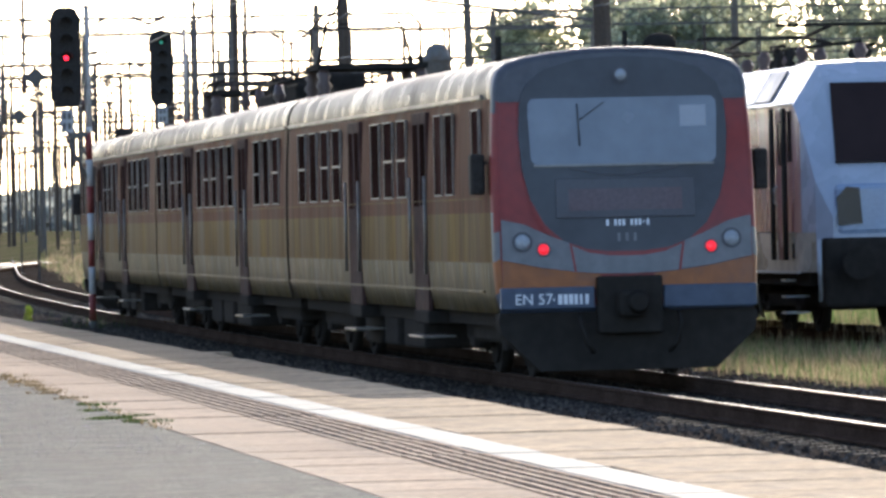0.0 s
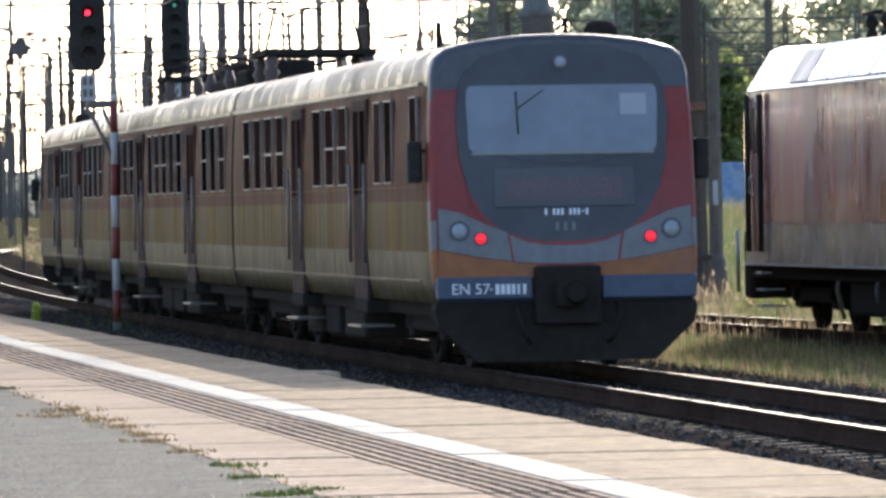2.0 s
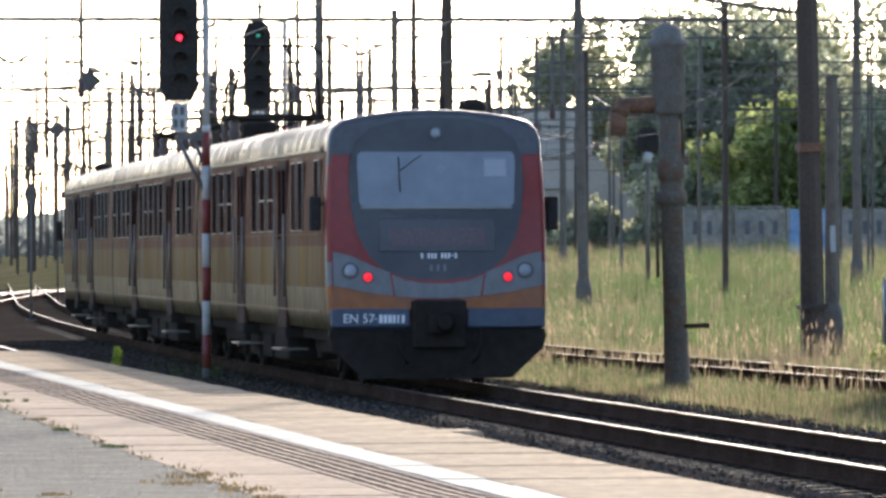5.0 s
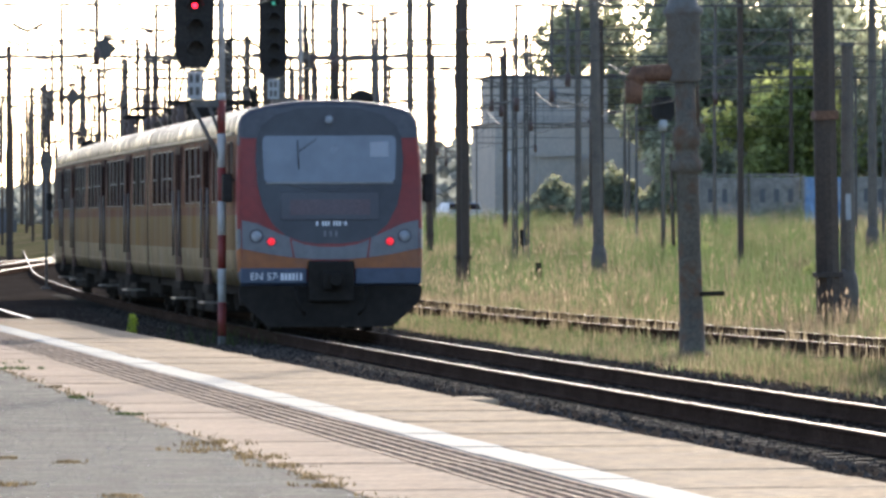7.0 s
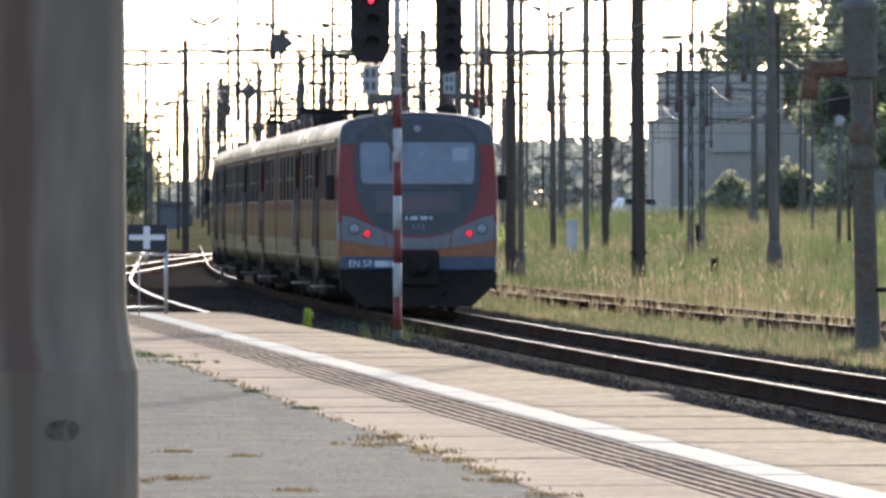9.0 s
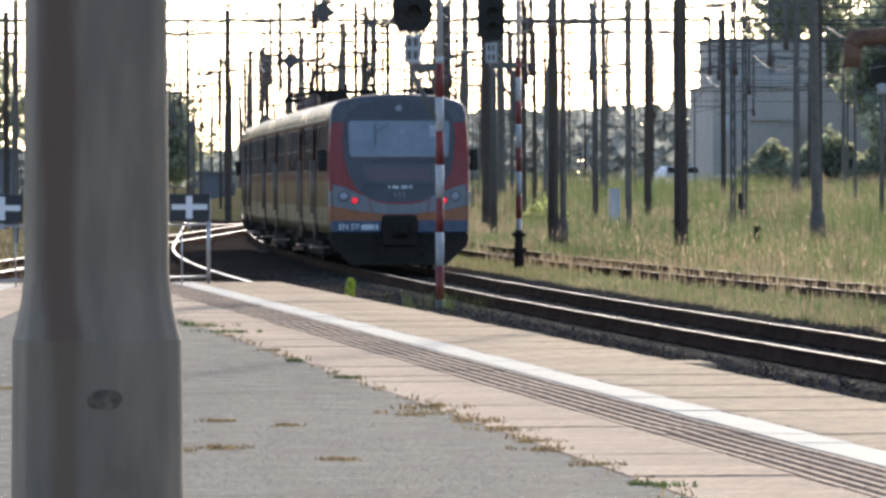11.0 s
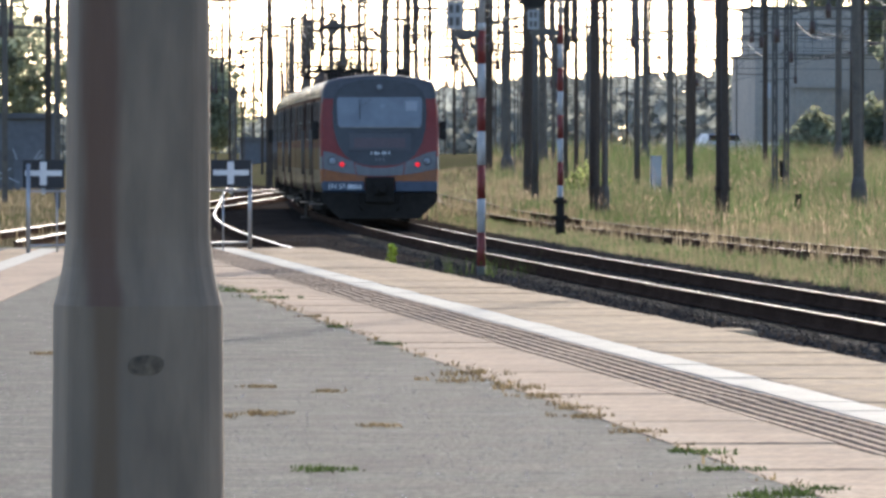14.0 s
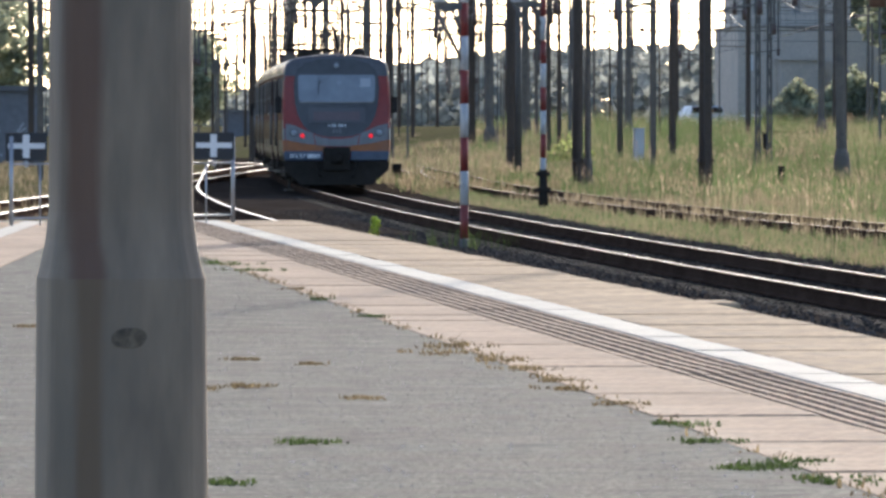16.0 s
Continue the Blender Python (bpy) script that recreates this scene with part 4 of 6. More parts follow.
    part("roof_busbar", bm, "t_under", lo)
    return lo


build_loco()


# ---- signals ----
def build_signal(x, y, z0, top, head_dx, lit, foot, label):
    s = empty("light_signal", pose(x, y, z0), label, "railway signal", "light signals")
    r = 0.066
    z = 0.0
    zmast = top - z0
    zmid = zmast - 2.35
    post = part("mast", btube((0, 0, 0), (0, 0, 0.25), r, n=14), "steel", s)
    k = 0
    z = 0.25
    while z < zmid - 0.05:
        z2 = min(z + 0.53, zmid)
        part("mast_band", btube((0, 0, z), (0, 0, z2), r, n=14), "white_paint" if k % 2 else "red_paint", post)
        z, k = z2, k + 1
    part("mast_top", btube((0, 0, zmid), (0, 0, zmast), r * 0.85, n=14), "white_paint", post)
    part("cap", btube((0, 0, zmast), (0, 0, zmast + 0.06), r * 1.1, n=14), "galv", post)
    # board and lamps
    h0, h1, hw = zmast - 1.95, zmast + 0.02, 0.30
    out = [(hw, h0 + 0.2), (hw, h1 - 0.25), (hw * 0.75, h1 - 0.06), (hw * 0.35, h1)]
    ring = [(a + head_dx, b) for a, b in arc([(hw * 0.7, h0)] + out)]
    head = part("signal_head", plate(ring, -0.12, 0.12), "black", s, "tall black signal head with hooded lamps")
    for i in range(5):
        zc = h1 - 0.32 - i * 0.34
        on = {"red": (2, "lamp_red"), "green": (0, "lamp_green")}[lit]
        bm = bmesh.new()
        tube(bm, (head_dx, -0.12, zc), (head_dx, -0.17, zc), 0.1, n=16)
        lamp = part("lamp", bm, "black", head)
        if i == on[0]:
            part("lens", btube((head_dx, -0.17, zc), (head_dx, -0.18, zc), 0.04, n=16), on[1], lamp, lit + " light, lit")
        hood = bmesh.new()
        for a in range(8):
            t0, t1 = math.pi * a / 8, math.pi * (a + 1) / 8
            v = [hood.verts.new((head_dx + 0.13 * math.cos(t), yy, zc + 0.13 * math.sin(t))) for t, yy in ((t0, -0.12), (t1, -0.12), (t1, -0.38), (t0, -0.38))]
            hood.faces.new(v)
        bmesh.ops.remove_doubles(hood, verts=hood.verts[:], dist=0.001)
        bmesh.ops.solidify(hood, geom=hood.faces[:], thickness=0.01)
        part("hood", hood, "black", lamp)
    pl = part("name_board", bbox(head_dx - 0.13, head_dx + 0.13, -0.1, -0.08, h0 - 0.5, h0 - 0.06), "board_white", s, "white plate with two dark characters")
    for r_ in range(2):
        for c in range(2):
            part("bar", bbox(head_dx - 0.085 + c * 0.1, head_dx - 0.025 + c * 0.1, -0.106, -0.1, h0 - 0.24 - r_ * 0.2, h0 - 0.11 - r_ * 0.2), "steel", pl)
    bm = bmesh.new()
    box(bm, *sorted((0.0, head_dx)), -0.05, 0.05, h0 - 0.62, h0 - 0.5)
    tube(bm, (0, 0, h0 - 1.5), (head_dx * 1.1, 0, h0 - 0.55), 0.035)
    tube(bm, (0, 0, h0 - 1.1), (head_dx * 0.5, 0, h0 - 0.55), 0.03)
    part("bracket", bm, "steel", s)
    if foot:
        bm = bmesh.new()
        tube(bm, (0, 0, 0.0), (0, 0, 1.05), 0.12, 0.09, n=12)
        for zc, hw in ((0.1, 0.26), (0.55, 0.17), (0.9, 0.15)):
            box(bm, -hw, hw, -0.1, 0.1, zc, zc + 0.1, bevel=0.02)
        part("foot", bm, "t_under", s, "dark cast foot with clamps")
    return s


build_signal(9.95, 101.7, -0.4, 6.02, -0.43, "red", False, "light signal showing red on a red and white mast")
build_signal(16.0, 145.3, -0.42, 6.85, -0.62, "green", True, "light signal on a red and white mast with dark foot")


# ---- water crane ----
def build_crane():
    x, y = 15.58, 90.8
    c = empty("water_crane", pose(x, y, -0.4, 0, -1.5, 0), "old iron water crane with rusty spout beside the track", "water crane")
    bm = bmesh.new()
    turned(bm, [(0.26, 0), (0.26, 0.15), (0.19, 0.2), (0.17, 1.0), (0.158, 2.7), (0.165, 2.72), (0.215, 2.74), (0.215, 2.9), (0.17, 2.92), (0.165, 3.08), (0.195, 3.1), (0.205, 3.24), (0.19, 3.36), (0.15, 3.4), (0.145, 4.1)], n=18)
    part("column", bm, "crane", c)
    bm = bmesh.new()
    turned(bm, [(0.17, 4.0), (0.235, 4.04), (0.245, 4.94), (0.29, 4.97), (0.29, 5.04), (0.235, 5.07), (0.2, 5.2), (0.12, 5.27), (0.05, 5.3), (0.005, 5.31)], n=18)
    part("tank_head", bm, "crane_cap", c, "weathered grey domed head")
    bm = bmesh.new()
    tube(bm, (0.0, 0, 4.16), (-0.66, 0, 4.14), 0.125, 0.115, n=14)
    tube(bm, (-0.62, 0, 4.19), (-0.73, 0, 4.02), 0.135, 0.13, n=14)
    tube(bm, (-0.73, 0, 4.05), (-0.74, 0, 3.72), 0.13, 0.12, n=14)
    part("spout", bm, "crane_rust", c, "rusty bent spout")
    bm = bmesh.new()
    tube(bm, (-0.22, 0.05, 1.7), (-0.22, 0.05, 3.0), 0.025)
    tube(bm, (0.17, -0.05, 3.3), (0.17, -0.05, 4.9), 0.025)
    part("rod", bm, "crane", c)
    part("lever", btube((0.1, -0.1, 1.0), (0.46, -0.12, 1.0), 0.035, n=8), "t_under", c)
    part("collar_valve", bbox(0.16, 0.26, -0.08, 0.08, 3.28, 3.42, bevel=0.02), "crane", c)


build_crane()


# ---- masts, gantries, wires ----
def build_mast(x, y, w, top, kind, lean=0.0, plates=False):
    z0 = ground_z(x, y) - 0.1
    lab = {"tar": "dark tarred catenary mast standing in grass", "concrete": "grey concrete catenary mast with a thick foot", "steel": "slender steel lattice mast"}[kind]
    m = empty("catenary_mast", pose(x, y, z0, 0, lean, 0), lab, "catenary mast", "catenary masts")
    h = top - z0
    a, b = w / 2, w / 2 * (0.72 if top < 20 else 0.45)
    if kind == "steel":
        bm = bmesh.new()
        for s in (-1, 1):
            for q in (-1, 1):
                tube(bm, (s * a, q * a, 0), (s * b, q * b, h), 0.035, n=4)
        n = int(h / 0.6)
        for i in range(n):
            f0, f1 = i / n, (i + 1) / n
            s = 1 if i % 2 else -1
            for q in (-1, 1):
                tube(bm, (s * (a + (b - a) * f0), q * a, h * f0), (-s * (a + (b - a) * f1), q * a, h * f1), 0.015, n=3, cap=False)
        part("lattice", bm, "steel", m)
    else:
        bm = bmesh.new()
        c = 0.25
        def ring(r, z):
            return [(r, -r * c, z), (r, r * c, z), (r * c, r, z), (-r * c, r, z), (-r, r * c, z), (-r, -r * c, z), (-r * c, -r, z), (r * c, -r, z)]
        loft(bm, [ring(a + (b - a) * i / 4, h * i / 4) for i in range(5)], smooth=False)
        part("post", bm, "tar" if kind == "tar" else "concrete", m)
        bm = bmesh.new()
        turned(bm, [(a * 1.5, 0), (a * 1.5, 0.7), (a * 1.35, 0.95), (a * 0.9, 1.15)], n=10)
        if kind == "concrete":
            part("foot", bm, "concrete", m)
        else:
            bm.free()
            part("collar", bbox(-a * 1.12, a * 1.12, -a * 1.12, a * 1.12, 1.0, 1.1, bevel=0.01), "tar", m)
    part("top_cap", bbox(-b * 1.15, b * 1.15, -b * 1.15, b * 1.15, h, h + 0.08), "steel", m)
    if plates:
        part("number_plate", bbox(0.32, 0.42, -a - 0.06, -a - 0.04, 2.1, 2.6), "board_white", m, "small white plate")
        part("band_mark", bbox(-a * 0.9 - 0.02, a * 0.9 + 0.02, -a - 0.03, a + 0.03, 4.03, 4.2), "crane_rust", m, "faded orange band")
    return m


for q in ((26.67, 253.6, 0.40, 10.5, "tar"), (33.4, 328, 0.42, 11, "concrete"), (37.4, 348, 0.4, 11, "concrete"), (21.8, 188.7, 0.30, 9.9, "tar"), (22.15, 189.2, 0.2, 8.0, "concrete"),
          (40.4, 327.5, 0.34, 12, "concrete"), (32.94, 252.9, 0.29, 12, "tar"), (24.69, 182.3, 0.40, 11.2, "tar"),
          (50.1, 326.2, 0.36, 13, "concrete"), (31.0, 197.6, 0.34, 12, "concrete", -1.0), (23.7, 122.7, 0.46, 25.0, "tar", -0.9, True), (24.25, 123.6, 0.30, 5.0, "concrete"),
          (73.6, 393, 0.3, 14, "tar"), (47.1, 235.3, 0.36, 12, "concrete"), (58.0, 294, 0.2, 8.5, "steel"), (32.7, 227.7, 0.14, 8.2, "steel"), (33.1, 227.6, 0.14, 8.2, "steel"),
          (21.4, 329, 0.36, 10.5, "tar"), (51.5, 240, 0.2, 9, "steel"), (53.0, 262, 0.2, 10, "steel")):
    build_mast(*q)


def truss(bm, x0, x1, y, z, d=0.62, w=0.6, bay=0.9):
    for zz in (z, z + d):
        for q in (-w / 2, w / 2):
            tube(bm, (x0, y + q, zz), (x1, y + q, zz), 0.042, n=4)
    n = max(int((x1 - x0) / bay), 1)
    for i in range(n):
        a, b = x0 + (x1 - x0) * i / n, x0 + (x1 - x0) * (i + 1) / n
        for za, zb in ((z, z + d), (z + d, z)):
            tube(bm, (a, y - w / 2, za), (b, y - w / 2, zb), 0.022, n=3, cap=False)
        if i % 3 == 0:
            tube(bm, (a, y - w / 2, z), (a, y - w / 2, z + d), 0.02, n=3, cap=False)
    return bm


def build_gantry(y, z, x0, x1, posts, droppers, lamps=(), seed=0):
    rng = random.Random(seed)
    g = empty("catenary_gantry", pose(0, 0, 0), "steel lattice gantry carrying the overhead wires across the yard", "catenary gantry", "catenary gantries")
    part("beam", truss(bmesh.new(), x0, x1, y, z), "steel", g)
    for x in posts:
        gz = ground_z(x, y) - 0.1
        w = rng.choice((0.09, 0.11, 0.14))
        bm = bmesh.new()
        loft(bm, [[(x + sx * w, y + sy * w, zz) for sx, sy in ((-1, -1), (1, -1), (1, 1), (-1, 1))] for zz in (gz, z + 0.9 + rng.random())], smooth=False)
        part("post", bm, rng.choice(("tar", "concrete", "tar")), g)
    for x in droppers:
        bot = rng.uniform(5.2, 6.2)
        dr = part("dropper", btube((x, y, z), (x, y, bot), 0.065, n=6), "steel", g)
        part("insulator", btube((x, y, bot - 0.05), (x, y, bot + 0.4), 0.1, n=8), "insul", dr)
        s = rng.choice((-1, 1))
        part("registration_arm", btube((x, y, bot + 0.3), (x + s * rng.uniform(1.2, 2.2), y + 0.3, bot + rng.uniform(0.0, 0.5)), 0.03, n=5), "steel", dr)
    for x in lamps:
        lp = part("lamp_pole", btube((x, y, z + 0.6), (x, y, z + 2.0), 0.05, n=6), "steel", g)
        for s in (-1, 1):
            part("lamp_arm", btube((x, y, z + 1.9), (x + s * 0.8, y, z + 2.3), 0.06, 0.11, n=6), "steel", lp)
    return g


rng_g = random.Random(11)
GANTRIES = [(182, 9.3), (232, 9.4), (282, 9.4), (332, 9.5), (385, 9.6), (440, 9.6), (500, 9.7), (565, 9.8), (640, 9.9), (730, 10.0), (840, 10.0)]
for i, (gy, gz) in enumerate(GANTRIES):
    x0 = -12 if i else -8
    x1 = 24.7 if i == 0 else 62 + i * 6
    c = main_line(gy)
    posts = [x0, c + 12 + rng_g.uniform(-1, 1), x1] if i else [x0, x1]
    if i:
        posts += [c - 9 + rng_g.uniform(-2, 2)]
    if i > 2:
        posts += [c + rng_g.uniform(-3, 10) for _ in range(4)]
    drops = [c - 5.2, c + 0.3, c + 6.4] + ([c + 11.5, c + 18, c + 24] if i else []) + [c + rng_g.uniform(-12, 30) for _ in range(5 if i > 1 else 1)]
    drops = [d for d in drops if d < x1]
    build_gantry(gy, gz, x0, x1, posts, drops, lamps=[c + rng_g.uniform(-4, 10)] if i < 5 else (), seed=i)


for i, (gy, gz) in enumerate(((208, 8.6), (256, 8.2), (306, 8.8), (358, 8.3), (412, 8.9), (470, 8.4), (600, 9.0))):
    c = main_line(gy)
    build_gantry(gy, gz, -14, c + 22, [-14, c + 22, c - 12], [c + rng_g.uniform(-20, 20) for _ in range(8)], seed=40 + i)


def build_far_masts():
    """Slender posts of the far yard, each one a thing."""
    rng = random.Random(21)
    for i in range(260):
        y = rng.uniform(260, 820)
        x = main_line(y) + rng.uniform(-34, 42)
        if x > main_line(y) + 20 and i % 3:
            continue
        if abs(x - main_line(y)) < 2.4 or abs(x - second_line(y)) < 2.0:
            x += 4.2
        h = rng.uniform(6.5, 11.5)
        w = rng.choice((0.05, 0.06, 0.08, 0.1, 0.12))
        m = empty("yard_mast", pose(x, y, ground_z(x, y) - 0.1), "slender dark mast in the far yard", "mast", "far yard masts")
        part("post", btube((0, 0, 0), (0, 0, h), w, w * 0.7, n=6), rng.choice(("tar", "concrete", "steel")), m)
        s = rng.choice((-1, 1))
        arm = part("arm", btube((0, 0, h - 0.6), (s * rng.uniform(1.5, 2.8), 0, h - rng.uniform(0.1, 1.2)), 0.04, n=5), "steel", m)
        part("insulator", btube((s * 0.5, 0, h - 0.62), (s * 0.9, 0, h - 0.62), 0.09, n=6), "insul", m)


build_far_masts()


def build_wires():
    """Messenger and contact wires with droppers, span by span."""
    spans = [40, 110] + [g[0] for g in GANTRIES]
    lines = [(lambda y: main_line(y), "main"), (lambda y: second_line(y) + 0.0, "second"), (lambda y: main_line(y) - 6.5, "left"), (lambda y: second_line(y) + 7, "right"), (lambda y: second_line(y) + 15, "far")]
    for li, (ln, nm) in enumerate(lines):
        w = empty("overhead_wire", pose(0, 0, 0), "overhead contact and messenger wires of one track", "overhead wire", "overhead wires")
        bm3, mess, cont = bmesh.new(), [], []
        for a, b in zip(spans, spans[1:]):
            if li in (2, 3, 4) and a < 180:
                continue
            n = 8
            pts = []
            for i in range(n + 1):
                t = i / n
                y = a + (b - a) * t
                pts.append((ln(y) + 0.2 * math.cos(3.14 * t), y, 7.0 - 1.1 * 4 * t * (1 - t) + 0.3))
            mess += pts if not mess else pts[1:]
            cont += [(ln(a) + 0.2, a, 5.55)] + [(ln(a + (b - a) * k / 4), a + (b - a) * k / 4, 5.55) for k in (1, 2, 3)]
            for p in pts[1:-1]:
                tube(bm3, p, (p[0], p[1], 5.55), 0.008, n=3, cap=False)
        part("messenger_wire", polytube(mess, 0.02, 4), "wire", w)
        part("contact_wire", polytube(cont, 0.018, 4), "wire", w)
        part("dropper_wire_rest", bm3, "wire", w)["kind"] = "stuff"
    cr = empty("cross_wire", pose(0, 0, 0), "slanting stay and feeder wires between the gantries", "overhead wire", "overhead wires")
    rng = random.Random(8)
    for i in range(16):
        g0, g1 = rng.sample(GANTRIES[:7], 2)
        bm = bmesh.new()
        c0, c1 = main_line(g0[0]) + rng.uniform(-8, 22), main_line(g1[0]) + rng.uniform(-8, 22)
        tube(bm, (c0, g0[0], rng.uniform(7, 9.5)), (c1, g1[0], rng.uniform(6, 9.5)), 0.032, n=4, cap=False)
        part("stay_wire", bm, "wire", cr)
    for i in range(14):
        y = rng.uniform(190, 520)
        bm = bmesh.new()
        z = rng.uniform(6.2, 9.0)
        tube(bm, (main_line(y) - 18, y, z), (main_line(y) + 40, y, z + rng.uniform(-0.6, 0.6)), 0.022, n=4, cap=False)
        part("span_wire", bm, "wire", cr)
    # stay of the near mast, slanting over the platform's track
    bm = bmesh.new()
    tube(bm, (23.7, 122.7, 8.6), (17.9, 123, 7.0), 0.05, n=6)
    tube(bm, (23.7, 122.7, 6.2), (17.9, 123, 7.0), 0.04, n=6)
    part("cantilever", bm, "steel", cr)


build_wires()


# ---- platform things ----
def build_fence():
    """Railing that closes the platform's end, with two black boards with a white cross."""
    a, b = Vector((2.95, 105.6, 0)), Vector((6.79, 109.5, 0))
    u = (b - a)
    ln = u.length
    f = empty("platform_end_railing", pose(a.x, a.y, 0, 0, 0, math.degrees(math.atan2(u.y, u.x))), "thin grey steel railing closing the platform's end", "railing")
    for i in range(9):
        x = ln * i / 8
        end = i in (0, 8)
        part("post", btube((x, 0, 0), (x, 0, 1.45 if end else 1.0), 0.035 if end else 0.014, n=8), "galv", f)
    for z in (0.12, 1.0):
        part("rail_bar", btube((0, 0, z), (ln, 0, z), 0.02, n=8), "galv", f)
    for x, y in ((6.45, 109.2), (3.2, 105.85)):
        s = empty("end_board", pose(x, y, 1.05), "black board with a white cross on the railing", "sign", "end boards")
        part("board", bbox(-0.34, 0.34, -0.05, -0.03, 0.0, 0.46, bevel=0.004), "sign_black", s)
        part("cross", plate([(-0.3, 0.2), (-0.06, 0.2), (-0.06, 0.05), (0.05, 0.05), (0.05, 0.2), (0.3, 0.2), (0.3, 0.29), (0.05, 0.29), (0.05, 0.43), (-0.06, 0.43), (-0.06, 0.29), (-0.3, 0.29)], -0.051, -0.056), "sign_white", s)
        part("bracket", bbox(-0.03, 0.03, -0.03, 0.0, -0.1, 0.4), "galv", s)


build_fence()


def build_lamp_mast():
    """The mast close to the camera: a wide socket, a sloped shoulder and the shaft."""
    x, y = 0.505, 11.29
    p = empty("lamp_mast", pose(x, y, 0, 0, 0, 8), "olive-grey painted steel mast with rust streaks on the platform", "mast")

    def ring(r, z, c=0.6, soft=0.3):
        """An octagon with rounded corners."""
        o = [Vector(q) for q in ((r, -r * c), (r, r * c), (r * c, r), (-r * c, r), (-r, r * c), (-r, -r * c), (-r * c, -r), (r * c, -r))]
        out = []
        for k, q in enumerate(o):
            a, b = q.lerp(o[k - 1], soft), q.lerp(o[(k + 1) % 8], soft)
            for u in (0.0, 0.25, 0.5, 0.75, 1.0):
                w = a * (1 - u) ** 2 + q * 2 * u * (1 - u) + b * u * u
                out.append((w.x, w.y, z))
        return out
    bm = bmesh.new()
    loft(bm, [ring(0.148, 0.0), ring(0.146, 0.7), ring(0.1395, 1.384)], smooth=False)
    scar = [(0.027 * (1 + 0.16 * math.sin(k * 0.698 + 1)) * math.cos(k * 0.349) - 0.012, 1.283 + 0.021 * (1 + 0.18 * math.cos(k * 0.698)) * math.sin(k * 0.349)) for k in range(18)]
    part("rust_scar", plate(scar, -0.1415, -0.1428), "scar", p, "small rusty scar")
    sock = part("socket", bm, "pillar", p, "wider lower socket")
    bm = bmesh.new()
    loft(bm, [ring(0.139, 1.384), ring(0.1345, 1.40), ring(0.1245, 1.45), ring(0.1195, 1.5), ring(0.112, 3.2), ring(0.1, 7.0)], smooth=False)
    part("shaft", bm, "pillar_rusty", p, "shaft above the sloped shoulder")


build_lamp_mast()


def blades(name, spots, material, label, category, rng, hmin, hmax, width, per, spread, lean=0.35, parent=None, kind="stuff"):
    """Tufts of thin bent blades on the given spots."""
    v, f = [], []
    for x, y, z, s in spots:
        for _ in range(per):
            a = rng.rand() * 6.283
            d = spread * math.sqrt(rng.rand())
            bx, by = x + d * math.cos(a), y + d * math.sin(a)
            h = (hmin + (hmax - hmin) * rng.rand()) * s
            la = rng.rand() * 6.283
            l = lean * h * rng.rand()
            ca, sa = math.cos(la + 1.57) * width / 2, math.sin(la + 1.57) * width / 2
            if abs(ca) < width * 0.25:
                ca = width * 0.3
            tx, ty = bx + l * math.cos(la), by + l * math.sin(la)
            mx_, my_ = bx + l * 0.35 * math.cos(la), by + l * 0.35 * math.sin(la)
            o = len(v)
            v += [(bx - ca, by - sa, z), (bx + ca, by + sa, z), (mx_ + ca * 0.8, my_ + sa * 0.8, z + h * 0.6), (mx_ - ca * 0.8, my_ - sa * 0.8, z + h * 0.6), (tx, ty, z + h)]
            f += [(o, o + 1, o + 2, o + 3), (o + 3, o + 2, o + 4)]
    ob = new(name, mesh_from(name, v, f, [M[material]]))
    return tagged(ob, label, category, kind=kind)


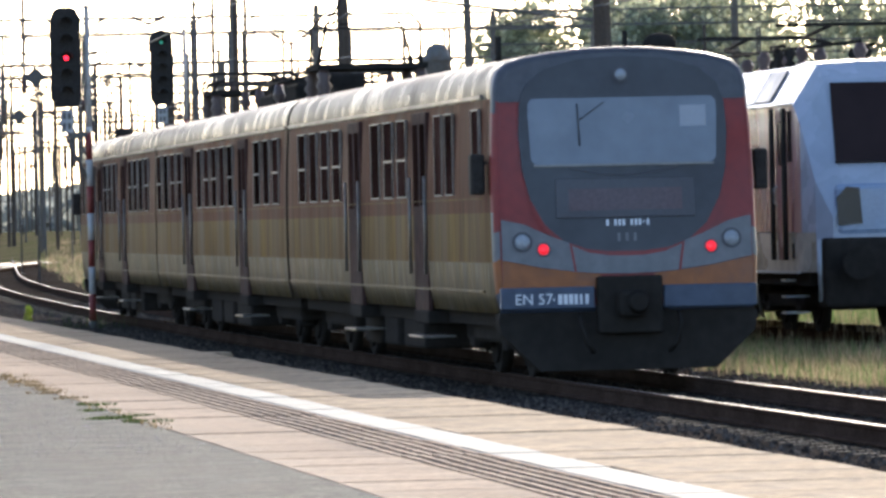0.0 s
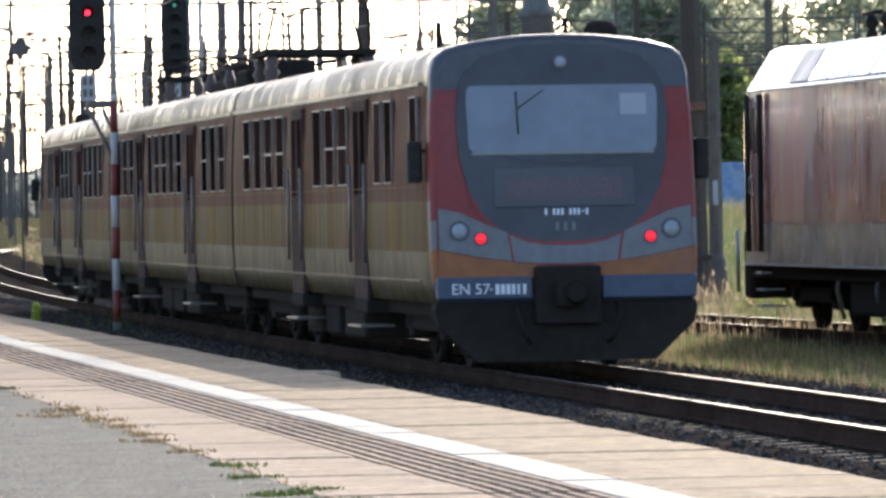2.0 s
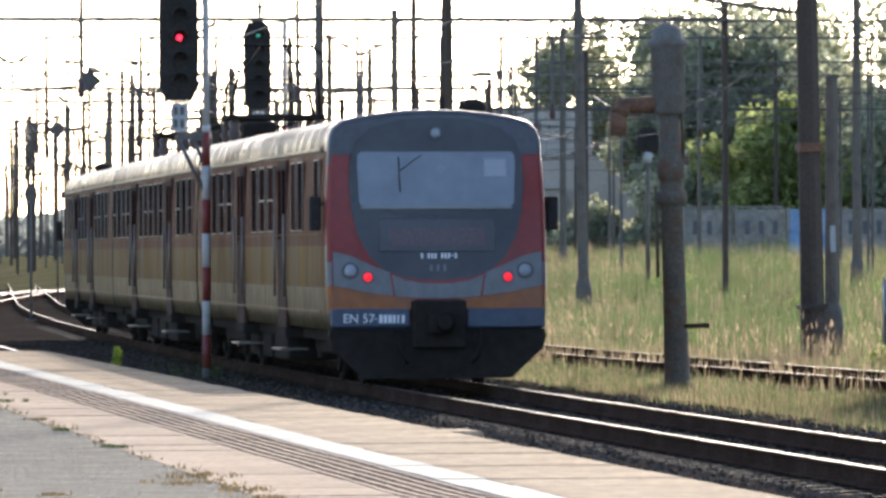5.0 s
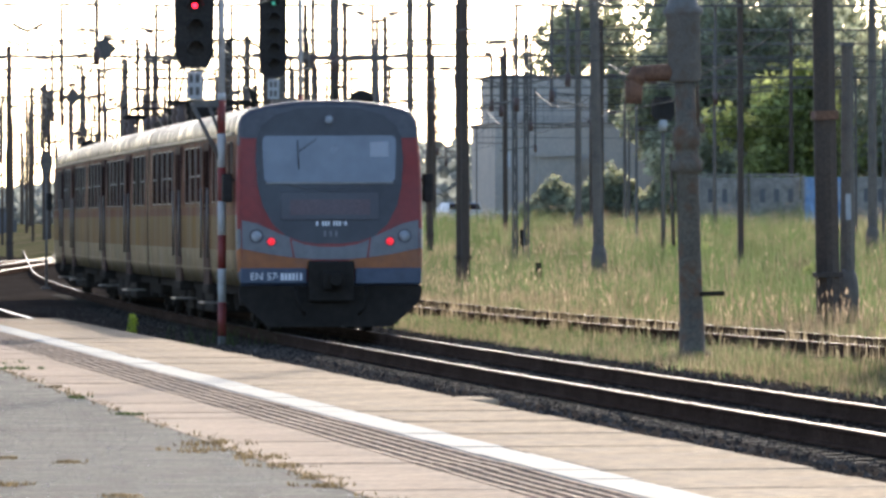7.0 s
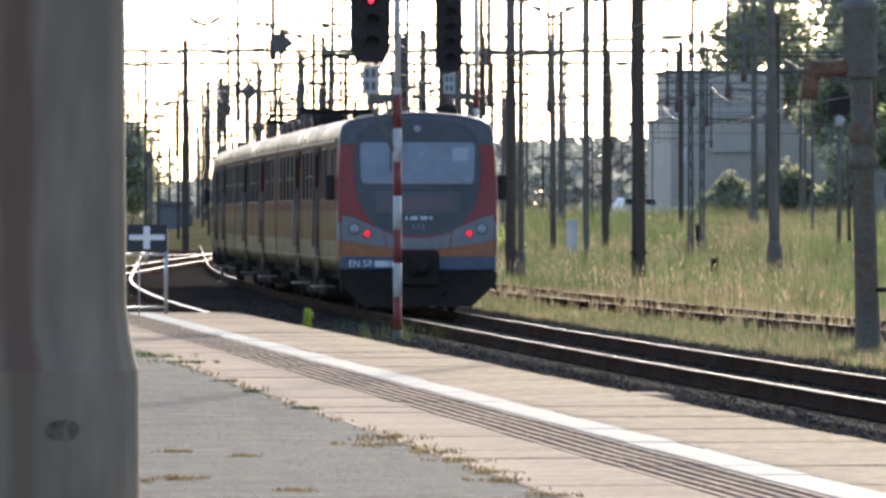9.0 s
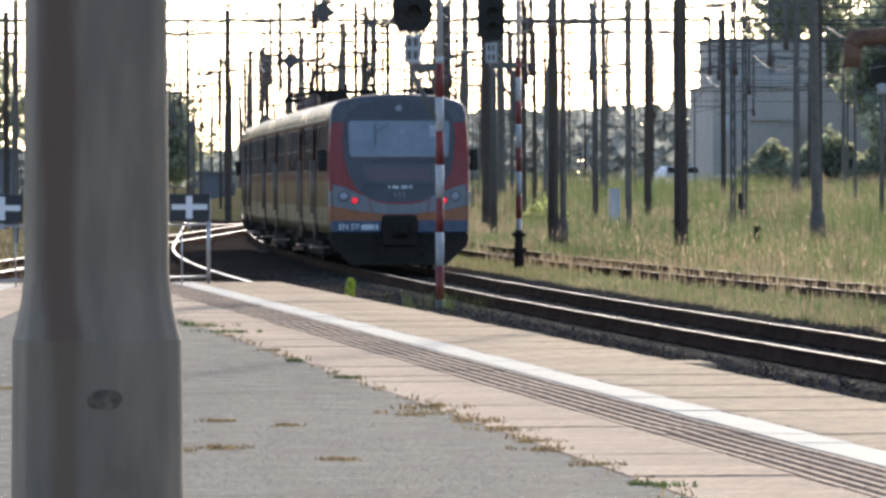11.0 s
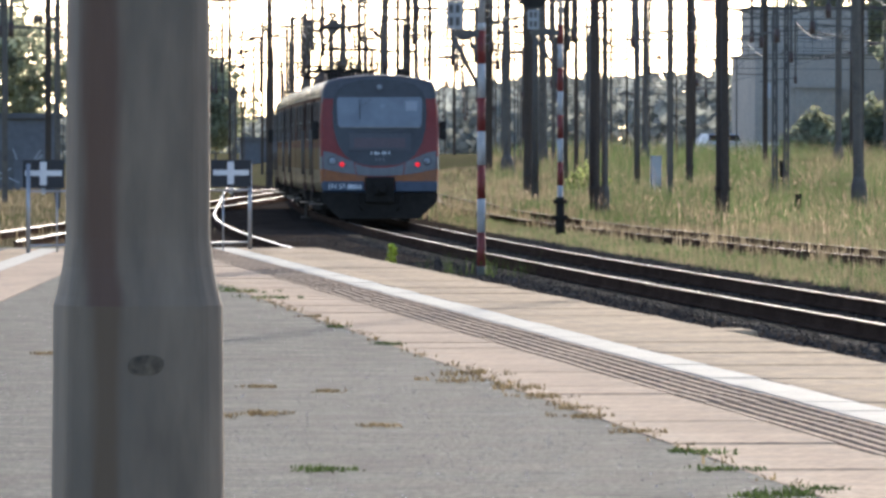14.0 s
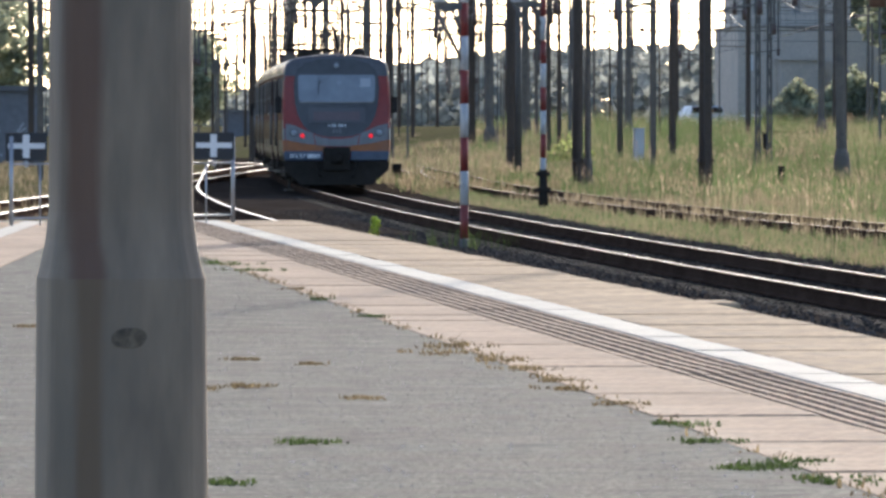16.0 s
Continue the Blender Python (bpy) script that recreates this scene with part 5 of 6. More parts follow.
def build_growth():
    rng = np.random.RandomState(9)
    # verge between the two tracks: short and dry
    spots = []
    for _ in range(5200):
        y = 45 + 135 * rng.rand()
        lo, hi = main_line(y) + 2.7, second_line(y) - 1.4
        x = lo + (hi - lo) * rng.rand()
        spots.append((x, y, ground_z(x, y), 0.6 + 0.6 * rng.rand() * (0.4 + noise.noise((x * 0.5, y * 0.15, 0)) + 0.6)))
    blades("verge_grass", spots, "grass_dry", "short dry grass between the tracks", "grass", rng, 0.06, 0.22, 0.010, 10, 0.35)
    blades("verge_grass", spots[:3400], "grass_green", "short green grass between the tracks", "grass", rng, 0.08, 0.26, 0.010, 8, 0.35)
    # meadow beyond the siding: tall, green at the foot, pale heads
    dry, green = [], []
    for _ in range(15000):
        y = 70 + 330 * rng.rand() ** 1.5
        lo = second_line(y) + 1.7
        x = lo + 55 * rng.rand() ** 1.4
        n = noise.noise((x * 0.12, y * 0.05, 3.0))
        s = 0.72 + 0.65 * n + (0.0 if x > lo + 2 else -0.25) + 0.25 * noise.noise((x * 0.6, y * 0.2, 7.0))
        (green if n + rng.rand() * 0.9 - 0.3 > 0.0 else dry).append((x, y, ground_z(x, y), s * (1 + max(y - 200, 0) / 300)))
    blades("meadow_grass", green, "grass_green", "tall green meadow grass beside the siding", "grass", rng, 0.3, 0.95, 0.011, 14, 0.5)
    blades("meadow_grass", dry, "grass_dry", "tall dry meadow grass with pale heads", "grass", rng, 0.35, 1.1, 0.009, 13, 0.5)
    v, f = [], []
    for k in range(11000):
        x, y, z, s = dry[k % len(dry)] if k % 3 else green[k % len(green)]
        if noise.noise((x * 0.09, y * 0.035, 11.0)) < -0.12:
            continue
        x, y = x + rng.randn() * 0.5, y + rng.randn() * 0.6
        h, lx = (0.6 + 0.5 * rng.rand()) * max(s, 0.5), rng.randn() * 0.07
        w, d = 0.008 + 0.007 * rng.rand(), 0.03 + 0.04 * rng.rand()
        o = len(v)
        v += [(x - 0.002, y, z), (x + 0.002, y, z), (x + lx, y, z + h), (x + lx - w, y + 0.01, z + h + d), (x + lx * 1.3, y, z + h + 2.6 * d), (x + lx + w, y - 0.01, z + h + d)]
        f += [(o, o + 1, o + 2), (o + 2, o + 5, o + 4, o + 3)]
    tagged(new("grass_seed_heads", mesh_from("grass_seed_heads", v, f, [M["seed_head"]])), "pale pinkish seed heads above the meadow grass", "grass", kind="stuff")
    # dry ground between the running line and the yard beyond the siding's end
    sp = []
    for _ in range(3000):
        y = 178 + 170 * rng.rand()
        lo = main_line(y) + 2.8
        x = lo + 14 * rng.rand()
        sp.append((x, y, ground_z(x, y), 0.5 + 0.5 * rng.rand() + 0.4 * noise.noise((x * 0.3, y * 0.06, 1.0))))
    blades("rough_grass", sp, "grass_dry", "rough dry grass beside the running line", "grass", rng, 0.15, 0.55, 0.03, 7, 0.7)
    blades("rough_grass", sp[:1300], "grass_green", "rough green grass beside the running line", "grass", rng, 0.15, 0.5, 0.03, 6, 0.7)
    # siding overgrown between its rails
    sp = []
    for _ in range(1500):
        y = 45 + 120 * rng.rand()
        x = second_line(y) + rng.uniform(-1.5, 1.5)
        sp.append((x, y, -0.36, 0.5 + rng.rand()))
    blades("siding_grass", sp, "grass_dry", "sparse grass in the siding", "grass", rng, 0.1, 0.38, 0.018, 4, 0.2)
    # left yard and far fields
    sp = []
    for _ in range(5200):
        y = 118 + 300 * rng.rand()
        x = -40 + 75 * rng.rand()
        if min(abs(x - main_line(y)) - 3.2, abs(x - second_line(y)) - 1.6, abs(x - (8.9 + 0.0506 * (y - 127))) - 2.0) < 0:
            continue
        sp.append((x, y, ground_z(x, y), 0.6 + rng.rand()))
    blades("yard_grass", sp, "grass_dry", "low dry grass between the yard tracks", "grass", rng, 0.1, 0.3, 0.03, 6, 0.8)
    # shrubs in the meadow
    for x, y, s in ((44.5, 215, 1.1), (47.5, 212, 1.2), (36.5, 190, 0.7), (41, 240, 1.0), (38.0, 165, 0.8), (22.0, 106.5, 0.75), (30, 262, 1.3), (64.5, 430, 3.2), (67.8, 428, 4.0), (71.2, 425, 3.4)):
        v, f = [], []
        z0 = ground_z(x, y)
        for _ in range(500 if s < 2 else 2600):
            a, r = rng.rand() * 6.283, s * 0.8 * math.sqrt(rng.rand())
            c = Vector((x + r * math.cos(a), y + r * math.sin(a), z0 + s * (0.1 + 0.9 * rng.rand()) * (1.1 - r / s)))
            o = len(v)
            d = Vector((rng.randn(), rng.randn(), rng.randn())).normalized() * 0.09 * s
            e = Vector((rng.randn(), rng.randn(), rng.randn())).normalized() * 0.06 * s
            v += [c - d, c + e, c + d, c - e]
            f.append((o, o + 1, o + 2, o + 3))
        big = s > 2
        b = empty("shrub", pose(0, 0, 0), "large dark bush at the foot of the grey building" if big else "leafy bright green shrub among the tall grass", "shrub", "bushes by the building" if big else "meadow shrubs")
        part("foliage", mesh_from("foliage", v, f, [M["leaf" if big else "leaf_light"]]), None, b)
        part("stem", btube((x, y, z0 - 0.05), (x, y, z0 + s * 0.7), 0.03), "bark", b)


build_growth()


def build_platform_weeds():
    rng = np.random.RandomState(4)
    green = [(4.66, 35.4, 0.22), (4.5, 31.0, 0.22), (4.7, 31.4, 0.2), (4.35, 30.9, 0.15), (4.62, 29.7, 0.26), (4.6, 76.5, 0.5), (4.72, 73, 0.35), (4.4, 78, 0.45), (4.6, 61, 0.15), (4.62, 55.5, 0.18), (2.45, 33.6, 0.2), (1.8, 29.8, 0.16), (4.55, 33.5, 0.2)]
    straw = [(4.62, 48.0, 0.4), (4.5, 46.5, 0.35), (4.68, 45.2, 0.3), (4.66, 43.5, 0.25), (4.66, 41.5, 0.2), (4.6, 40.2, 0.2), (4.65, 38.0, 0.18), (2.2, 40.5, 0.3), (1.9, 40.3, 0.26), (2.6, 40.8, 0.22), (3.2, 39, 0.12), (1.6, 53, 0.16), (2.3, 53.1, 0.16), (4.66, 65, 0.14), (2.9, 45.5, 0.12), (3.3, 44.6, 0.1)]
    for pts, m, nm, lab in ((green, "weed", "green_weeds", "low green weeds growing from a crack in the platform"), (straw, "straw", "dry_weeds", "dried weeds in a crack of the platform")):
        sp = [(x + rng.randn() * s * 0.4, y + rng.randn() * s * 0.7, -0.004, 0.4 + 2.2 * s) for x, y, s in pts for _ in range(24)]
        blades(nm, sp, m, lab, "weeds", rng, 0.008, 0.04, 0.012, 5, 0.06, 1.4)
    # joint grass along the border
    sp = [(4.64 + rng.randn() * 0.03, 25 + 85 * rng.rand(), -0.006, 0.5 + rng.rand()) for _ in range(130)]
    blades("joint_weeds", sp, "straw", "thin dry weeds along the joint of asphalt and slabs", "weeds", rng, 0.01, 0.045, 0.015, 5, 0.1, 1.0)
    # grit
    v, f = [], []
    for _ in range(5200):
        x, y, r = rng.uniform(-2, 4.6), 22 + 80 * rng.rand() ** 1.4, 0.003 + 0.007 * rng.rand() ** 2
        o = len(v)
        v += [(x - r, y, -0.004), (x + r, y - r, -0.004), (x + r * 0.3, y + r, -0.004), (x, y, r * 0.2)]
        f += [(o, o + 1, o + 3), (o + 1, o + 2, o + 3), (o + 2, o, o + 3)]
    tagged(new("grit", mesh_from("grit", v, f, [M["grit"]])), "small stones and grit on the asphalt", "grit", kind="stuff")
    # a yellow flowering plant by the rail and weeds round the signal's foot
    pl = empty("flowering_plant", pose(9.36, 111.5, -0.36), "small yellow-green plant growing from the ballast", "plant")
    v, f = [], []
    for _ in range(120):
        c = Vector((rng.randn() * 0.035, rng.randn() * 0.035, 0.1 + 0.3 * rng.rand()))
        d = Vector((rng.randn(), rng.randn(), rng.randn())).normalized() * 0.045
        e = Vector((rng.randn(), rng.randn(), rng.randn())).normalized() * 0.03
        o = len(v)
        v += [c - d, c + e, c + d, c - e]
        f.append((o, o + 1, o + 2, o + 3))
    part("leaves", mesh_from("leaves", v, f, [M["yellow_plant"]]), None, pl)
    part("stem", btube((0, 0, 0), (0, 0, 0.3), 0.012), "weed", pl)
    sp = [(9.9 + rng.randn() * 0.35, 101.6 + rng.randn() * 0.8, -0.34, 1.0) for _ in range(16)]
    blades("signal_foot_weeds", sp, "weed", "green weeds round the signal's foot", "weeds", rng, 0.15, 0.5, 0.012, 4, 0.12, 0.7)


build_platform_weeds()


# ---- the far side ----
def build_tree(x, y, h, w, seed, leaf="leaf", n=8200):
    rng = np.random.RandomState(seed)
    z0 = ground_z(x, y) - 0.1
    t = empty("tree", pose(x, y, z0), "tall broadleaf tree with an airy crown against the light", "tree", "trees behind the wall")
    bm = bmesh.new()
    r = 0.03 * h * 0.6
    pts = [(0, 0, 0)]
    for i in range(1, 6):
        pts.append((pts[-1][0] + rng.randn() * 0.15, pts[-1][1] + rng.randn() * 0.15, h * 0.8 * i / 5))
    for i in range(5):
        tube(bm, pts[i], pts[i + 1], r * (1 - i / 5.5), r * (1 - (i + 1) / 5.5), n=8)
    part("trunk", bm, "bark", t)
    clumps = []
    for i in range(16):
        f = 0.2 + 0.78 * (i / 16)
        a = i * 2.4 + rng.rand()
        base = Vector(pts[0]).lerp(Vector(pts[5]), f)
        reach = w * 0.5 * math.sin(min(max((f - 0.05) * 3.3, 0.35), 2.75)) * (0.65 + 0.5 * rng.rand())
        tip = base + Vector((reach * math.cos(a), reach * math.sin(a), h * (0.08 + 0.1 * rng.rand())))
        part("limb", btube(base, tip, r * 0.4 * (1.1 - f), 0.02, n=5), "bark", t)
        clumps.append((tip, 0.14 * w + 0.1 * w * rng.rand()))
        clumps.append((base.lerp(tip, 0.6), 0.12 * w + 0.08 * w * rng.rand()))
    k = len(clumps)
    per = n // k
    v, f = [], []
    for c, rad in clumps:
        for _ in range(per):
            d = Vector((rng.randn(), rng.randn(), rng.randn() * 0.75))
            d = d.normalized() * rad * (0.25 + 0.8 * rng.rand() ** 0.6)
            p = c + d
            s = 0.19 + 0.18 * rng.rand()
            a = Vector((rng.randn(), rng.randn(), rng.randn())).normalized() * s
            b = a.cross(Vector((rng.randn(), rng.randn(), rng.randn()))).normalized() * s * 0.6
            o = len(v)
            v += [p - a, p + b, p + a, p - b]
            f.append((o, o + 1, o + 2, o + 3))
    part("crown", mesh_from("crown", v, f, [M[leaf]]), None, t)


# trees at negative x are unseen, added to darken the train side's reflections
for q in ((80.5, 476, 20, 12, 32), (80, 432, 18.5, 14, 33), (89, 425, 18.5, 15, 34), (99, 430, 17, 14, 35), (109, 424, 17.5, 15, 36), (119, 428, 16, 14, 37),
          (84, 404, 11, 10, 39), (75.5, 402, 10, 8.5, 40, "leaf_light"), (94, 402, 12, 10, 41), (104, 404, 12, 10, 42), (78.5, 430, 15, 9, 44), (86, 446, 18, 14, 45),
          (75, 480, 19, 10, 31, "leaf", 9000), (72.2, 425, 14, 8, 61), (76, 428, 17, 10, 62), (73, 412, 7, 7, 63, "leaf", 6000), (7, 352, 11, 9, 46, "leaf", 7000), (0, 356, 12, 10, 47), (-9, 350, 13, 12, 51, "leaf", 5000), (-18.5, 354, 13, 12, 52, "leaf", 5000), (-28, 350, 13, 12, 53, "leaf", 5000), (-37.5, 354, 13, 12, 54, "leaf", 5000), (-47, 350, 13, 12, 55, "leaf", 5000), (-56.5, 354, 13, 12, 56, "leaf", 5000), (-66, 350, 13, 12, 57, "leaf", 5000), (-75.5, 354, 13, 12, 58, "leaf", 5000), (31, 560, 10, 8, 48)):
    build_tree(*q)


def build_wall():
    z = 1.2
    w = empty("yard_wall", pose(0, 0, 0), "long old grey wall with blue painted stretches", "wall", kind="structure")
    x = 66.2
    i = 2
    while x < 112:
        m = "wall_blue" if i in (4, 6, 7, 12) else "wall_old"
        y = 384 - (x - 60) * 0.18
        part("panel", bbox(x, x + 2.9, y, y + 0.2, z - 0.3, z + 3.0, bevel=0.02), m, w, "blue painted panel" if m == "wall_blue" else "")
        if m == "wall_old":
            for k in range(3):
                part("slot", bbox(x + 0.45 + k * 0.85, x + 0.75 + k * 0.85, y - 0.015, y + 0.01, z + 1.5, z + 2.3), "dark_roof", w)
        part("pilaster", bbox(x - 0.15, x + 0.0, y - 0.1, y + 0.3, z - 0.3, z + 3.1), "wall_old", w)
        x += 3.05
        i += 1
    part("coping", bbox(66.2, 72.2, 382.9, 383.2, z + 3.1, z + 3.2), "wall_old", w)


build_wall()


def build_block():
    """Plain grey rendered industrial block beside the trees."""
    b = empty("industrial_building", pose(67.5, 452, 1.2), "plain grey rendered building with a flat roof and tower", "building")
    part("wall", bbox(-4.0, 9, 0, 12, -0.3, 7.2, bevel=0.03), "render_wall", b)
    part("roof", bbox(-4.1, 9.1, -0.1, 12.1, 7.2, 7.35), "wall_old", b)
    tw = part("tower", bbox(-3.6, 4.5, 3, 10, 7.35, 10.6, bevel=0.03), "render_wall", b)
    part("tower_roof", bbox(-3.75, 4.65, 2.85, 10.15, 10.6, 10.75), "wall_old", tw)
    for x in (-3.0, -2.2, 0.6):
        wn_ = part("window", bbox(x - 0.25, x + 0.25, 2.96, 3.02, 8.3, 9.9), "dusty_glass", tw)
        part("sill", bbox(x - 0.32, x + 0.32, 2.9, 3.0, 8.22, 8.3), "render_wall", wn_)
    pale = part("window", bbox(-3.3, -2.9, -0.04, 0.02, 4.2, 5.3), "sign_white", b, "small pale window")
    part("sill", bbox(-3.4, -2.8, -0.12, 0.0, 4.1, 4.2), "render_wall", pale)
    part("lean_to", bbox(-1.2, 1.6, -1.6, -0.01, -0.3, 4.9, bevel=0.03), "render_wall", b, "lean-to with a slab roof")
    part("lean_to_roof", bbox(-1.4, 1.8, -1.8, -0.01, 4.9, 5.1), "render_wall", b)


build_block()


def build_shed(x, y, w, d, h, m, label, z):
    s = empty("shed", pose(x, y, z), label, "shed")
    part("wall", bbox(-w / 2, w / 2, 0, d, 0, h, bevel=0.02), m, s)
    part("roof", bbox(-w / 2 - 0.3, w / 2 + 0.3, -0.3, d + 0.3, h, h + 0.3, bevel=0.03), "dark_roof", s)
    part("door", bbox(w * 0.2, w * 0.2 + 1.0, -0.05, 0.0, 0, 2.1), "dark_roof", s)
    return s


sh = build_shed(5.5, 338, 11.0, 6, 3.7, "shed_blue", "low blue-grey shed with faded graffiti and a flat roof", -0.36)
bm = bmesh.new()
rg = random.Random(2)
for i in range(26):
    x = rg.uniform(-2, 5)
    z = rg.uniform(0.4, 1.9)
    tube(bm, (x, -0.03, z), (x + rg.uniform(-0.7, 0.7), -0.03, z + rg.uniform(-0.6, 0.6)), 0.05, n=4)
part("graffiti_strokes", bm, "galv", sh, "pale graffiti strokes")
build_shed(32.9, 520, 2.5, 4, 2.8, "shed_blue", "dark hut beside the far tracks", -0.3)
build_shed(24.5, 560, 9, 5, 3.0, "shed_blue", "low dark shed beside the far tracks", -0.5)


def build_far_wood():
    rng = np.random.RandomState(17)
    v, f = [], []
    for _ in range(24000):
        x = -60 + 260 * rng.rand()
        y = 850 + 120 * rng.rand()
        k = min(max((x - 50) / 40, 0), 1)
        top = 6.0 + 6.5 * k + 2.5 * noise.noise((x * 0.02, 0, 0)) + 2 * noise.noise((x * 0.15, 1, 0))
        c = Vector((x, y, top * rng.rand() ** 0.8 - 0.8))
        a = Vector((rng.randn(), rng.randn(), rng.randn())).normalized() * 1.1
        b = a.cross(Vector((rng.randn(), rng.randn(), rng.randn()))).normalized() * 0.9
        o = len(v)
        v += [c - a, c + b, c + a, c - b]
        f.append((o, o + 1, o + 2, o + 3))
    tagged(new("far_wood", mesh_from("far_wood", v, f, [M["far_green"]])), "distant line of trees with haze put into their leaf colour", "wood", kind="stuff")


build_far_wood()


# ---- small railway furniture ----
def build_disc(x, y, zc, kind):
    z0 = ground_z(x, y) - 0.1
    s = empty("track_sign", pose(x, y, z0), "grey %s on a thin post between the tracks" % ("oval disc" if kind == "disc" else "diamond board"), "track sign", "track signs")
    part("post", btube((0, 0, 0), (0, 0, zc - z0), 0.04, n=8), "steel", s)
    if kind == "disc":
        bm = bmesh.new()
        loft(bm, [[(0.2 * math.cos(i * 0.3927), yy, zc - z0 + 0.32 * math.sin(i * 0.3927)) for i in range(16)] for yy in (-0.06, -0.03)], smooth=False)
        part("disc", bm, "concrete", s)
    else:
        part("board", plate([(-0.4, zc - z0), (0, zc - z0 - 0.36), (0.4, zc - z0), (0, zc - z0 + 0.36)], -0.07, -0.04), "steel", s)
    part("foot", bbox(-0.15, 0.15, -0.15, 0.15, 0, 0.22, bevel=0.03), "concrete", s)


build_disc(13.4, 189.5, 3.4, "disc")
build_disc(15.9, 199.4, 6.97, "diamond")
build_disc(19.6, 262, 6.7, "diamond")
build_disc(15.4, 259.5, 3.9, "disc")



def build_stub(x, y, h, r, m, label):
    s = empty("trackside_box", pose(x, y, ground_z(x, y) - 0.05), label, "trackside box", "trackside boxes")
    part("body", bbox(-r, r, -r, r, 0.1, h, bevel=0.02), m, s)
    part("foot", bbox(-r * 0.6, r * 0.6, -r * 0.6, r * 0.6, 0, 0.1), "concrete", s)
    part("lid", bbox(-r * 1.08, r * 1.08, -r * 1.08, r * 1.08, h, h + 0.04), m, s)


build_stub(20.0, 229, 0.62, 0.16, "t_under", "small dark point-indicator box beside the rails")
build_stub(31.0, 248, 1.5, 0.2, "galv", "pale grey cabinet standing in the grass")
build_stub(27.7, 188, 0.7, 0.09, "t_under", "dark short post box in the grass")
build_stub(36.2, 250, 1.0, 0.1, "t_under", "dark short post box in the grass")
build_stub(33.6, 150, 1.1, 0.1, "steel", "short dark marker post in the grass")
build_stub(37.2, 160, 1.2, 0.12, "steel", "short dark marker post in the grass")


def build_small_signal(x, y, top):
    """A plain two-lamp signal seen from behind the water crane."""
    z0 = ground_z(x, y) - 0.05
    h = top - z0
    g = empty("small_signal", pose(x, y, z0), "dark two-lamp signal head on a pale post in the meadow", "railway signal")
    part("post", btube((0, 0, 0), (0, 0, h - 0.9), 0.09, 0.075, n=10), "concrete", g)
    part("collar", btube((0, 0, h - 1.25), (0, 0, h - 0.85), 0.16, n=10), "board_white", g)
    head = part("signal_head", plate([(0.4, h - 0.7), (0.4, h - 0.2), (0.26, h), (-0.26, h), (-0.4, h - 0.2), (-0.4, h - 0.7), (-0.26, h - 0.88), (0.26, h - 0.88)], -0.1, 0.1), "black", g)
    for dz in (0.25, 0.62):
        part("lamp", btube((0, -0.1, h - dz), (0, -0.2, h - dz), 0.11, n=12), "black", head)


build_small_signal(38.4, 230, 6.1)


def build_car(x, y, turn, label):
    """A small hatchback seen from far off: body, glasshouse, panes, wheels and lamps."""
    c = empty("car", pose(x, y, ground_z(x, y), 0, 0, turn), label, "car", "parked cars")
    bm = bmesh.new()
    loft(bm, [[(w, yy, 0.25), (w, yy, h - 0.12), (w - 0.08, yy, h), (-w + 0.08, yy, h), (-w, yy, h - 0.12), (-w, yy, 0.25)] for yy, w, h in ((-1.95, 0.74, 0.8), (-1.8, 0.83, 0.95), (0.6, 0.85, 0.95), (1.6, 0.82, 0.85), (1.95, 0.7, 0.6))], smooth=False)
    part("body", bm, "car_pale", c)
    bm = bmesh.new()
    loft(bm, [[(-0.76, -1.75, 0.93), (0.76, -1.75, 0.93), (0.76, 0.75, 0.93), (-0.76, 0.75, 0.93)], [(-0.6, -1.35, 1.45), (0.6, -1.35, 1.45), (0.6, 0.05, 1.45), (-0.6, 0.05, 1.45)]], smooth=False)
    part("roof", bm, "car_pale", c)
    bm = bmesh.new()
    loft(bm, [[(-0.68, -1.74, 1.0), (0.68, -1.74, 1.0), (0.58, -1.44, 1.38), (-0.58, -1.44, 1.38)], [(-0.68, -1.77, 1.0), (0.68, -1.77, 1.0), (0.58, -1.47, 1.38), (-0.58, -1.47, 1.38)]], smooth=False)
    part("rear_window", bm, "t_glass", c)
    for s in (-1, 1):
        part("tail_lamp", bbox(*sorted((s * 0.55, s * 0.76)), -1.93, -1.86, 0.62, 0.82, bevel=0.01), "insul", c)
        for yy in (-1.25, 1.25):
            part("wheel", btube((s * 0.68, yy, 0.3), (s * 0.86, yy, 0.3), 0.3, n=14), "t_under", c)


build_car(56.2, 421, 12, "pale parked car beside the grey building")
build_car(58.0, 425, -6, "pale parked car beside the grey building")
bar = empty("road_barrier", pose(59.3, 416, ground_z(59.3, 416)), "low white road barrier on two posts", "barrier")
part("beam", bbox(-0.72, 0.72, -0.05, 0.05, 0.7, 0.88, bevel=0.01), "sign_white", bar)
for bx in (-0.6, 0.6):
    part("post", bbox(bx - 0.04, bx + 0.04, -0.04, 0.04, -0.05, 0.7), "steel", bar)


